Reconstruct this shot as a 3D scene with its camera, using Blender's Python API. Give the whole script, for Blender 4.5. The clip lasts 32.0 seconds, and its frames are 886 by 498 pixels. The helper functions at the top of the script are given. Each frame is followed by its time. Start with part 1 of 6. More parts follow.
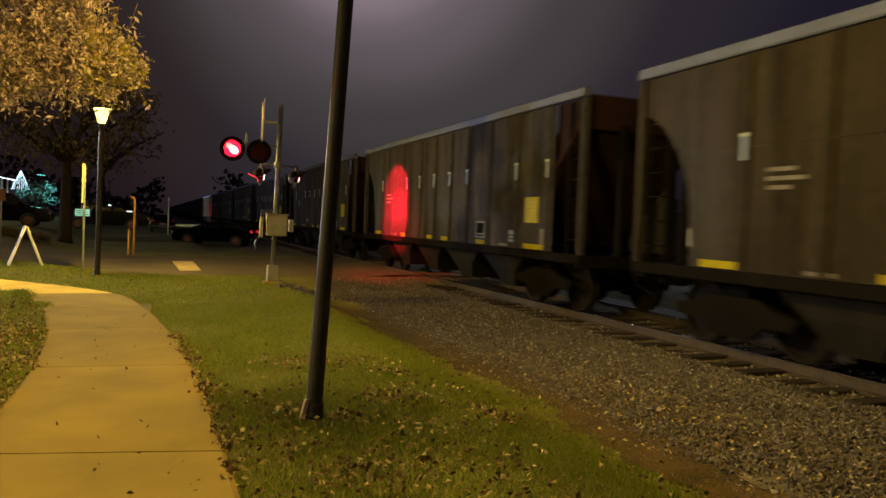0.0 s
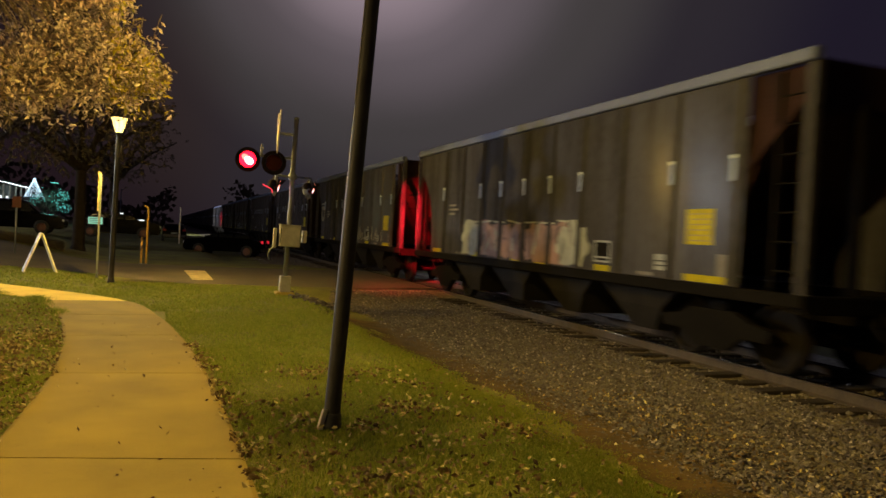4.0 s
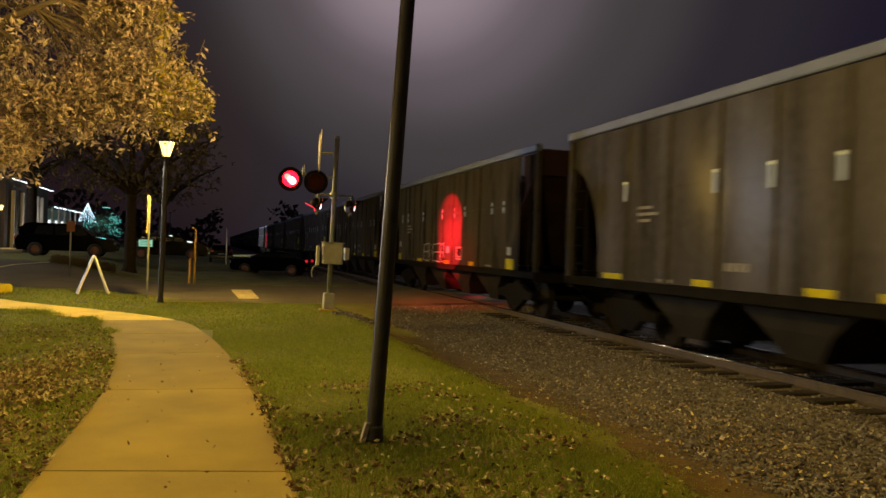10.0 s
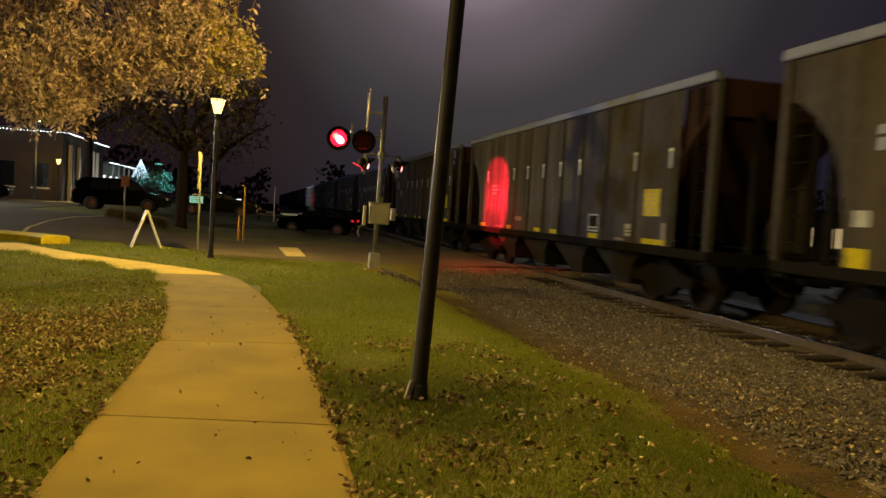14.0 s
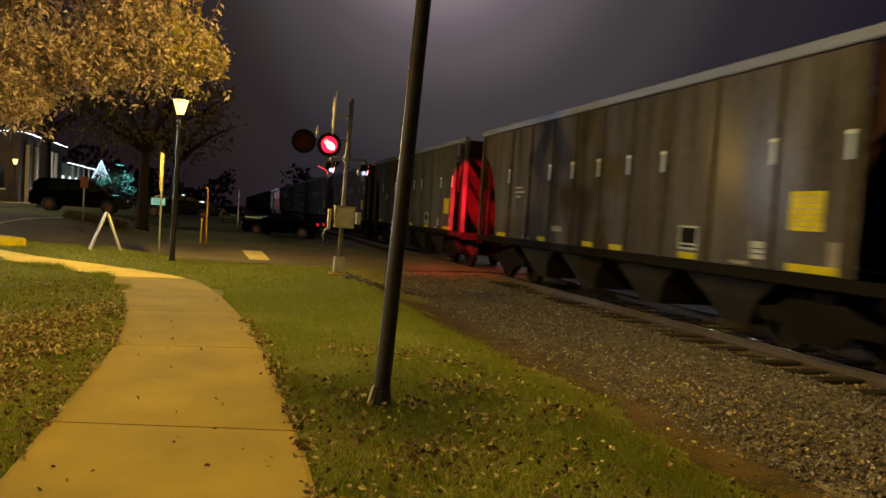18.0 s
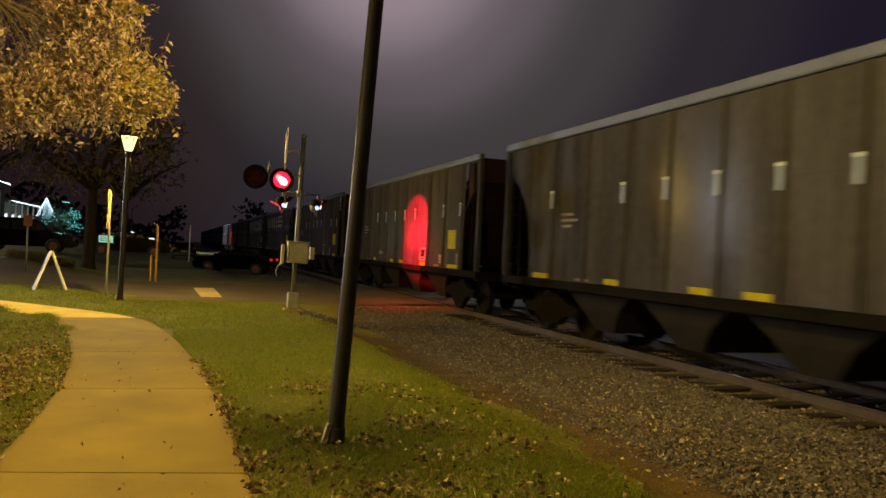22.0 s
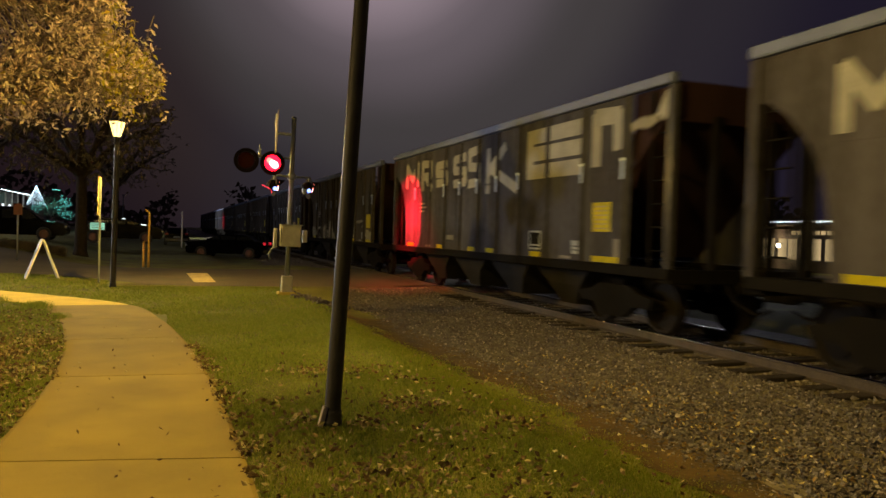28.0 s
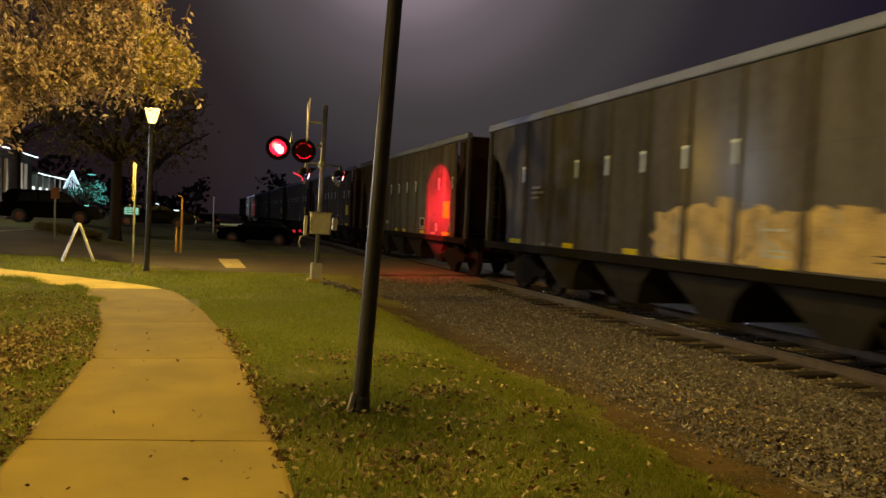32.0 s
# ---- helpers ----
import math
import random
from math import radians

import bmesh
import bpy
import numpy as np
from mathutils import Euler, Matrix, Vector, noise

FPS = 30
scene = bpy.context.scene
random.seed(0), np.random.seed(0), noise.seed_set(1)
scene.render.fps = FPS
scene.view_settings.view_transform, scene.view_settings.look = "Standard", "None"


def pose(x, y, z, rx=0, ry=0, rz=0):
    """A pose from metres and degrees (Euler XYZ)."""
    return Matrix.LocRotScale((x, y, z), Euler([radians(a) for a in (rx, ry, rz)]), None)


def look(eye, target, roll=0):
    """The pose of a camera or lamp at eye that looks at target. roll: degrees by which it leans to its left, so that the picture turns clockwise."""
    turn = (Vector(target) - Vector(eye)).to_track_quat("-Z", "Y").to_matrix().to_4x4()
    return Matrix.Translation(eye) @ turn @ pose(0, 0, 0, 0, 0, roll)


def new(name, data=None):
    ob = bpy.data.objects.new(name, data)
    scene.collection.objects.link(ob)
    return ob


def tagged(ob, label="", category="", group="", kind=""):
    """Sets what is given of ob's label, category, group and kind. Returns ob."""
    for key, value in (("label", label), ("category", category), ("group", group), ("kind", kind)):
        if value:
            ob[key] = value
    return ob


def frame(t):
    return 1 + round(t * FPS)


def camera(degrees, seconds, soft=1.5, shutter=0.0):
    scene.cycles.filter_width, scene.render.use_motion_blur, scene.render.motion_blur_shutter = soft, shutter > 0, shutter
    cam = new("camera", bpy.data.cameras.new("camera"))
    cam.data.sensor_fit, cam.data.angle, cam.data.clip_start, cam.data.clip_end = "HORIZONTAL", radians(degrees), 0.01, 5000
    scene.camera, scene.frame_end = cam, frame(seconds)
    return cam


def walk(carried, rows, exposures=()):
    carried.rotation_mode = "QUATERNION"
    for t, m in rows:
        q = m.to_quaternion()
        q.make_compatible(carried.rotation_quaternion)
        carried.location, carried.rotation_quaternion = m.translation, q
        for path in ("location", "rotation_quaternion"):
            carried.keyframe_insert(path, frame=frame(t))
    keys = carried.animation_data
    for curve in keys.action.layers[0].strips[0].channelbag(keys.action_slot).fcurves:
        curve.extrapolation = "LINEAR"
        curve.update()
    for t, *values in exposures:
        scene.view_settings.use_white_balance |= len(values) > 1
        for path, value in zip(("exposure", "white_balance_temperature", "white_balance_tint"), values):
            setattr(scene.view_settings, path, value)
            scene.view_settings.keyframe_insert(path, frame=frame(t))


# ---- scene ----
# ---- camera ----
PATH = [
    (0, 0.037, -0.015, 1.652, 87.956, -2.228, -20.893),
    (0.5, 0.035, -0.017, 1.658, 88.103, -2.241, -20.843),
    (1, 0.000, 0.000, 1.650, 88.245, -2.499, -20.928),
    (1.5, -0.005, 0.009, 1.646, 88.279, -2.202, -20.917),
    (2, -0.033, 0.004, 1.628, 88.435, -2.336, -21.013),
    (2.5, -0.037, -0.011, 1.630, 88.057, -2.640, -21.078),
    (3, -0.046, -0.011, 1.636, 88.463, -3.217, -21.158),
    (3.5, -0.059, -0.003, 1.636, 88.711, -3.468, -20.939),
    (4, -0.066, -0.014, 1.641, 88.972, -3.149, -20.242),
    (4.5, -0.039, -0.003, 1.623, 88.896, -2.177, -19.243),
    (6.5, -0.019, -0.003, 1.607, 88.397, -0.116, -19.325),
    (7, -0.026, -0.006, 1.620, 88.913, -0.124, -19.489),
    (7.5, -0.034, -0.014, 1.613, 89.238, -0.380, -19.681),
    (8, -0.035, -0.032, 1.614, 89.640, -0.699, -19.607),
    (8.5, -0.033, -0.050, 1.619, 89.891, -1.084, -19.324),
    (9, -0.038, -0.050, 1.610, 89.976, -1.374, -18.590),
    (9.5, -0.036, -0.056, 1.610, 90.062, -1.667, -17.767),
    (10, -0.037, -0.058, 1.612, 90.049, -1.940, -16.976),
    (10.5, -0.037, -0.059, 1.614, 90.012, -2.127, -16.410),
    (11, -0.045, -0.057, 1.609, 89.824, -2.462, -15.835),
    (11.5, -0.058, -0.047, 1.601, 89.518, -2.829, -15.299),
    (12, -0.059, -0.040, 1.601, 89.192, -3.009, -14.731),
    (12.5, -0.065, -0.030, 1.590, 88.627, -3.145, -14.134),
    (13, -0.064, -0.029, 1.590, 88.101, -3.218, -13.772),
    (13.5, -0.066, -0.024, 1.594, 87.531, -3.294, -13.584),
    (14, -0.056, -0.015, 1.588, 87.090, -3.303, -13.558),
    (14.5, -0.054, -0.004, 1.579, 86.730, -3.456, -13.786),
    (16.5, -0.036, -0.007, 1.590, 86.791, -3.978, -15.254),
    (17, -0.031, 0.001, 1.585, 86.951, -4.031, -15.476),
    (17.5, -0.029, -0.006, 1.588, 87.184, -3.934, -15.739),
    (18, -0.038, -0.010, 1.592, 87.560, -3.731, -16.129),
    (18.5, -0.032, -0.022, 1.606, 87.852, -3.400, -16.561),
    (19, -0.037, -0.032, 1.607, 88.235, -3.183, -16.889),
    (19.5, -0.042, -0.034, 1.603, 88.432, -3.044, -17.186),
    (20, -0.041, -0.037, 1.602, 88.635, -2.969, -17.444),
    (20.5, -0.046, -0.037, 1.606, 89.019, -3.026, -17.814),
    (21, -0.031, -0.024, 1.606, 89.281, -2.955, -18.406),
    (21.5, -0.023, -0.022, 1.603, 89.779, -2.955, -18.979),
    (22, -0.018, -0.036, 1.613, 90.231, -2.822, -19.526),
    (22.5, -0.010, -0.042, 1.619, 90.604, -2.700, -19.943),
    (23, -0.008, -0.044, 1.627, 90.578, -2.687, -20.164),
    (23.5, -0.012, -0.029, 1.621, 90.210, -2.497, -20.250),
    (24, -0.025, -0.040, 1.619, 89.807, -2.416, -20.393),
    (24.5, -0.019, -0.018, 1.612, 89.312, -2.259, -20.361),
    (25, -0.000, -0.022, 1.618, 88.877, -1.772, -20.148),
    (25.5, -0.001, -0.028, 1.615, 88.743, -1.404, -20.020),
    (27.5, -0.010, -0.012, 1.610, 88.629, -1.576, -20.060),
    (28, -0.003, -0.003, 1.609, 88.769, -1.703, -20.021),
    (28.5, 0.001, -0.005, 1.620, 88.862, -1.747, -19.637),
    (29, 0.010, -0.003, 1.616, 88.832, -1.677, -19.169),
    (29.5, 0.011, -0.003, 1.612, 88.745, -1.622, -18.666),
    (30, 0.007, 0.004, 1.609, 88.578, -1.667, -18.188),
    (30.5, -0.002, -0.018, 1.621, 88.415, -1.880, -17.785),
    (31, -0.014, -0.023, 1.624, 88.188, -2.160, -17.756),
    (31.5, -0.022, -0.017, 1.614, 88.055, -2.372, -17.797),
    (32, -0.027, -0.020, 1.613, 87.892, -2.556, -17.863),]
cam = camera(61.0, 32.0, soft=1.5, shutter=0.6)


def camera_walk():
    walk(cam, [(r[0], pose(*r[1:])) for r in PATH], [(0.0, 0.0), (32.0, 0.0)])


camera_walk()

# ---- world and lights ----
world = bpy.data.worlds.new("night_sky")
scene.world = world
world.use_nodes = True
wn = world.node_tree.nodes
wl = world.node_tree.links
bg = wn["Background"]
# near lamp's glare painted into sky: broad dome, closer glow, fading to dark violet
sky_coord = wn.new("ShaderNodeTexCoord")


def sky_glow(towards, stops):
    dot, ramp = wn.new("ShaderNodeVectorMath"), wn.new("ShaderNodeValToRGB")
    dot.operation = "DOT_PRODUCT"
    dot.inputs[1].default_value = Vector(towards).normalized()
    ramp.color_ramp.interpolation = "EASE"
    e = ramp.color_ramp.elements
    while len(e) < len(stops):
        e.new(0.5)
    for k, (place, colour) in enumerate(stops):
        e[k].position, e[k].color = place, (*colour, 1)
    wl.new(sky_coord.outputs["Generated"], dot.inputs[0])
    wl.new(dot.outputs["Value"], ramp.inputs[0])
    return ramp.outputs[0]


broad_glare = sky_glow((0.275, 0.89, 0.36), ((0.87, (0.0128, 0.0098, 0.0190)), (0.94, (0.0250, 0.0205, 0.0262)), (0.972, (0.052, 0.045, 0.046)), (1.0, (0.100, 0.083, 0.092))))
lamp_glare = sky_glow((0.225, 0.895, 0.385), ((0.965, (0.0, 0.0, 0.0)), (0.985, (0.030, 0.022, 0.027)), (1.0, (0.21, 0.155, 0.18))))
sky_sum = wn.new("ShaderNodeVectorMath")
sky_sum.operation = "ADD"
wl.new(broad_glare, sky_sum.inputs[0])
wl.new(lamp_glare, sky_sum.inputs[1])
town_tint = sky_glow((-0.22, 0.97, 0.06), ((0.94, (1.0, 1.0, 1.0)), (0.985, (1.08, 0.84, 0.60)), (1.0, (1.12, 0.80, 0.52))))
sky_warm = wn.new("ShaderNodeVectorMath")
sky_warm.operation = "MULTIPLY"
wl.new(sky_sum.outputs[0], sky_warm.inputs[0])
wl.new(town_tint, sky_warm.inputs[1])
wl.new(sky_warm.outputs[0], bg.inputs[0])
bg.inputs[1].default_value = 1.0


def lamp(name, kind, place, power, colour, size=0.1, aim=None, spot=None, blend=0.3):
    data = bpy.data.lights.new(name, kind)
    data.energy, data.color = power, colour
    data.shadow_soft_size = size
    ob = new(name, data)
    ob.matrix_world = look(place, aim) if aim else Matrix.Translation(place)
    if spot:
        data.spot_size, data.spot_blend = radians(spot), blend
    return ob


SODIUM = (1.0, 0.62, 0.115)
lamp("post_lamp_light", "POINT", (1.48, 6.12, 4.08), 1290, SODIUM, 0.09)
lamp("post_lamp_light", "POINT", (-1.26, 20.5, 3.92), 2000, SODIUM, 0.11)
# unseen fill lamp added at the left to brighten tree, lawn and path
lamp("post_lamp_light", "POINT", (-8.0, 5.6, 3.05), 1500, (1.0, 0.67, 0.22), 0.8)
lamp("signal_beam", "SPOT", (3.40, 18.62, 2.62), 17000, (1.0, 0.008, 0.02), 0.05, (6.9, 21.95, 2.45), 22, 0.35)
lamp("signal_beam", "SPOT", (3.40, 18.62, 2.58), 17000, (1.0, 0.008, 0.02), 0.05, (6.9, 21.95, 1.72), 22, 0.35)
lamp("signal_beam", "SPOT", (3.40, 18.5, 2.62), 1000, (1.0, 0.02, 0.03), 0.06, (7.6, 22.3, 0.0), 58, 1.0)
lamp("far_street_light", "SPOT", (-6.0, 116.0, 5.4), 9000, (1.0, 0.95, 0.88), 0.15, (6.9, 115.0, 1.4), 78, 0.15)
lamp("far_signal_beam", "SPOT", (2.6, 102.0, 2.6), 5000, (1.0, 0.02, 0.03), 0.1, (6.9, 106.3, 2.2), 22, 0.3)
lamp("post_lamp_light", "POINT", (-14.6, 60.4, 3.62), 260, SODIUM, 0.1)
lamp("string_light_glow", "POINT", (-11.6, 89.0, 3.3), 70, (0.25, 0.9, 0.78), 0.5)
lamp("street_light", "POINT", (-16.2, 60.7, 6.45), 14, (0.75, 0.9, 1.0), 0.3)
lamp("porch_light", "POINT", (-13.6, 71.5, 1.6), 330, (1.0, 0.93, 0.85), 0.2)
lamp("tall_street_light", "SPOT", (-20.0, 41.0, 5.6), 11500, (0.86, 0.91, 1.0), 0.7, (6.9, 8.0, 2.9), 26, 0.7)
lamp("tall_street_light", "POINT", (-20.0, 41.0, 5.5), 3600, (1.0, 0.93, 0.85), 0.5)
# spots added beyond the train to make the rail heads glint
lamp("far_side_light", "SPOT", (31.0, 60.0, 5.0), 2000, (0.8, 0.9, 1.0), 0.2, (8.5, 13.0, 0.0), 20, 0.5)
lamp("far_side_light", "SPOT", (20.5, 52.0, 4.1), 1300, (1.0, 0.9, 0.75), 0.2, (8.5, 16.0, 0.0), 22, 0.5)
lamp("far_side_light", "SPOT", (33.0, 38.5, 4.6), 2000, (0.9, 0.93, 1.0), 0.8, (8.5, 9.5, 0.0), 22, 0.5)
lamp("shop_light", "POINT", (33.4, 34.8, 1.5), 120, (1.0, 0.75, 0.4), 0.2)

# ---- materials ----
MATS = {}


def material(name, base, rough=0.6, metal=0.0, spread=0.25, scale=8.0, fine=60.0, bump=0.15, tint=None, emit=None, power=0.0,
             coord="Object", random_amount=0.0, brushed=0.0, stretch=None, gloss=0.5):
    """A noise-varied surface: large stains, fine grain, relief; varied by object where asked."""
    m = bpy.data.materials.new(name)
    MATS[name] = m
    m.use_nodes = True
    n, l = m.node_tree.nodes, m.node_tree.links
    b = n["Principled BSDF"]
    b.inputs["Roughness"].default_value, b.inputs["Metallic"].default_value = rough, metal
    b.inputs["Specular IOR Level"].default_value = gloss
    if brushed:
        # streaked vertically, as rain and dust leave tall steel sides
        tangent = n.new("ShaderNodeTangent")
        tangent.direction_type, tangent.axis = "RADIAL", "Y"
        b.inputs["Anisotropic"].default_value = brushed
        l.new(tangent.outputs[0], b.inputs["Tangent"])
    tc = n.new("ShaderNodeTexCoord")
    big, small = n.new("ShaderNodeTexNoise"), n.new("ShaderNodeTexNoise")
    big.inputs["Scale"].default_value, big.inputs["Detail"].default_value = scale, 5
    small.inputs["Scale"].default_value, small.inputs["Detail"].default_value = fine, 3
    source = tc.outputs[coord]
    if stretch:
        mp = n.new("ShaderNodeMapping")
        mp.inputs["Scale"].default_value = stretch
        l.new(source, mp.inputs["Vector"])
        source = mp.outputs[0]
    for q in (big, small):
        l.new(source, q.inputs["Vector"])
    mixf = n.new("ShaderNodeMath")
    mixf.operation = "ADD"
    half = n.new("ShaderNodeMath")
    half.operation = "MULTIPLY"
    half.inputs[1].default_value = 0.6
    l.new(small.outputs["Fac"], half.inputs[0])
    l.new(big.outputs["Fac"], mixf.inputs[0])
    l.new(half.outputs[0], mixf.inputs[1])
    ramp = n.new("ShaderNodeValToRGB")
    second = tint or base
    e = ramp.color_ramp.elements
    e[0].position, e[1].position = 0.55, 1.05
    e[0].color = (*[c * (1 - spread) for c in second], 1)
    e[1].color = (*[min(1, c * (1 + spread)) for c in base], 1)
    l.new(mixf.outputs[0], ramp.inputs[0])
    colour = ramp.outputs[0]
    if random_amount:
        info = n.new("ShaderNodeObjectInfo")
        hsv = n.new("ShaderNodeHueSaturation")
        mr = n.new("ShaderNodeMapRange")
        mr.inputs[3].default_value, mr.inputs[4].default_value = 1 - random_amount, 1 + random_amount
        l.new(info.outputs["Random"], mr.inputs[0])
        l.new(mr.outputs[0], hsv.inputs["Value"])
        l.new(colour, hsv.inputs["Color"])
        colour = hsv.outputs[0]
    l.new(colour, b.inputs["Base Color"])
    rr = n.new("ShaderNodeMapRange")
    spread_r = 0.05 if brushed else 0.12
    rr.inputs[3].default_value, rr.inputs[4].default_value = max(0.02, rough - spread_r), min(1, rough + spread_r)
    l.new(big.outputs["Fac"], rr.inputs[0])
    l.new(rr.outputs[0], b.inputs["Roughness"])
    if bump:
        bm_node = n.new("ShaderNodeBump")
        bm_node.inputs["Strength"].default_value = bump
        bm_node.inputs["Distance"].default_value = 0.02
        l.new(mixf.outputs[0], bm_node.inputs["Height"])
        l.new(bm_node.outputs[0], b.inputs["Normal"])
    if emit:
        b.inputs["Emission Color"].default_value = (*emit, 1)
        b.inputs["Emission Strength"].default_value = power
    return m


def island_material(name, colours, rough=0.8, bump=0.0, two_sided_light=0.0, grain=0.5):
    """A surface whose separate pieces each take their own colour along a ramp."""
    m = bpy.data.materials.new(name)
    m.use_nodes = True
    n, l = m.node_tree.nodes, m.node_tree.links
    b = n["Principled BSDF"]
    b.inputs["Roughness"].default_value = rough
    geo = n.new("ShaderNodeNewGeometry")
    ramp = n.new("ShaderNodeValToRGB")
    e = ramp.color_ramp.elements
    while len(e) < len(colours):
        e.new(0.5)
    for i, c in enumerate(colours):
        e[i].position, e[i].color = i / (len(colours) - 1), (*c, 1)
    noise_node = n.new("ShaderNodeTexNoise")
    noise_node.inputs["Scale"].default_value = 45
    mixer = n.new("ShaderNodeMix")
    mixer.data_type, mixer.blend_type = "RGBA", "MULTIPLY"
    mixer.inputs[0].default_value = grain
    l.new(geo.outputs["Random Per Island"], ramp.inputs[0])
    l.new(ramp.outputs[0], mixer.inputs[6])
    l.new(noise_node.outputs["Fac"], mixer.inputs[7])
    l.new(mixer.outputs[2], b.inputs["Base Color"])
    if two_sided_light:
        tr = n.new("ShaderNodeBsdfTranslucent")
        ms = n.new("ShaderNodeMixShader")
        ms.inputs[0].default_value = two_sided_light
        l.new(mixer.outputs[2], tr.inputs[0])
        l.new(b.outputs[0], ms.inputs[1])
        l.new(tr.outputs[0], ms.inputs[2])
        l.new(ms.outputs[0], n["Material Output"].inputs[0])
    return m


def glow(name, colour, power):
    m = bpy.data.materials.new(name)
    m.use_nodes = True
    n, l = m.node_tree.nodes, m.node_tree.links
    n.remove(n["Principled BSDF"])
    em = n.new("ShaderNodeEmission")
    em.inputs[0].default_value, em.inputs[1].default_value = (*colour, 1), power
    l.new(em.outputs[0], n["Material Output"].inputs[0])
    return m


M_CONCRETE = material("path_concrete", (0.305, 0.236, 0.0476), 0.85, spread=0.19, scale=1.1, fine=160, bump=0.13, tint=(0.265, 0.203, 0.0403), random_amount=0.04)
# paler copy of path concrete: second post lamp's light put into its colour
M_CONCRETE_LAMPLIT = material("pale_concrete", (0.72, 0.59, 0.1176), 0.85, spread=0.15, scale=1.5, fine=90, bump=0.2)
M_PAVEMENT = material("far_pavement_concrete", (0.50, 0.47, 0.40), 0.85, spread=0.15, scale=1.5, fine=90, bump=0.2)
M_ASPHALT = material("asphalt", (0.105, 0.095, 0.0648), 0.85, spread=0.3, scale=0.7, fine=120, bump=0.3)
M_GRASS_SOIL = material("lawn_soil", (0.145, 0.16, 0.028), 0.95, spread=0.4, scale=0.9, fine=45, bump=0.5, tint=(0.125, 0.118, 0.0246))
M_DIRT = material("dirt", (0.078, 0.050, 0.0101), 0.95, spread=0.55, scale=2.2, fine=26, bump=0.9, tint=(0.055, 0.042, 0.009))
M_BALLAST = material("ballast_bed", (0.13, 0.115, 0.0828), 0.9, spread=0.5, scale=6, fine=40, bump=0.6)
M_STONE = island_material("ballast_stone", [(0.075, 0.068, 0.072), (0.14, 0.13, 0.1397), (0.19, 0.185, 0.198), (0.10, 0.088, 0.09), (0.23, 0.22, 0.2246), (0.155, 0.143, 0.1483), (0.50, 0.47, 0.468)], 0.9)
M_BLADE = island_material("grass_blade", [(0.21, 0.29, 0.0336), (0.30, 0.40, 0.0504), (0.37, 0.46, 0.0672), (0.50, 0.48, 0.1232)], 0.7, two_sided_light=0.4)
M_LITTER = island_material("dry_leaf", [(0.17, 0.105, 0.04), (0.40, 0.30, 0.13), (0.78, 0.71, 0.36), (0.27, 0.175, 0.07), (0.10, 0.065, 0.03), (0.22, 0.14, 0.06)], 0.8)
M_FOLIAGE = island_material("autumn_leaf", [(0.35, 0.26, 0.25), (0.77, 0.63, 0.61), (0.87, 0.76, 0.74), (0.50, 0.38, 0.35), (0.83, 0.69, 0.65), (0.64, 0.55, 0.37), (0.90, 0.82, 0.79), (0.40, 0.29, 0.26), (0.62, 0.48, 0.46)], 0.42, two_sided_light=0.25, grain=0.25)
M_FOLIAGE_YELLOW = island_material("yellow_leaf", [(0.52, 0.42, 0.0336), (0.70, 0.60, 0.056), (0.52, 0.54, 0.0448), (0.74, 0.58, 0.0504)], 0.55, two_sided_light=0.35)
M_FOLIAGE_DARK = island_material("night_foliage", [(0.09, 0.085, 0.055), (0.12, 0.105, 0.07), (0.15, 0.115, 0.08)], 0.9, two_sided_light=0.2)
M_BARK = material("bark", (0.13, 0.105, 0.085), 0.95, spread=0.4, scale=6, fine=60, bump=0.8)
M_BARK_FAR = material("dark_bark", (0.024, 0.019, 0.016), 0.95, spread=0.4, scale=6, fine=60, bump=0.6, gloss=0.2)
M_TIE = material("tie_timber", (0.022, 0.016, 0.014), 0.9, spread=0.45, scale=5, fine=60, bump=0.6, random_amount=0.3)
M_RAIL = material("rail_rust", (0.050, 0.041, 0.036), 0.85, 0.0, 0.35, 6, 60, 0.25)
M_RAIL_HEAD = material("rail_head", (0.78, 0.77, 0.76), 0.12, 1.0, 0.1, 5, 45, 0.02)
M_POLE = material("black_paint", (0.034, 0.034, 0.0374), 0.5, 0.0, 0.25, 6, 70, 0.08, gloss=0.3)
M_PALE_COVER = material("pale_cover", (0.55, 0.5, 0.42), 0.7, 0, 0.2, 8, 60, 0.1)
M_GALV = material("galvanised_steel", (0.19, 0.22, 0.2592), 0.5, 0.5, 0.25, 7, 60, 0.08)
M_CABINET = material("cabinet_paint", (0.34, 0.35, 0.37), 0.55, 0.1, 0.2, 6, 50, 0.06)
M_SIGNAL_BLACK = material("signal_black", (0.010, 0.007, 0.007), 0.85, 0, 0.2, 8, 60, 0.05, gloss=0.1)
M_WHITE = material("white_board", (0.78, 0.77, 0.72), 0.6, 0, 0.12, 5, 50, 0.04)
M_ORANGE = material("yellow_post", (0.52, 0.33, 0.0792), 0.6, 0, 0.2, 7, 60, 0.05)
M_KERB_YELLOW = material("yellow_kerb_paint", (0.60, 0.52, 0.0067), 0.65, 0, 0.25, 3, 60, 0.15)
M_LINE = material("worn_line_paint", (0.62, 0.55, 0.3024), 0.8, 0, 0.3, 3, 60, 0.1)
M_LAMP_GLASS = glow("lit_lamp_glass", (1.0, 0.74, 0.22), 3.4)
M_RED_ON = glow("red_lens_lit", (1.0, 0.004, 0.014), 9)
M_RED_CORE = glow("red_lens_core", (1.0, 0.42, 0.38), 6)
M_RED_REFLECTION = glow("red_lens_image", (1.0, 0.22, 0.16), 3)
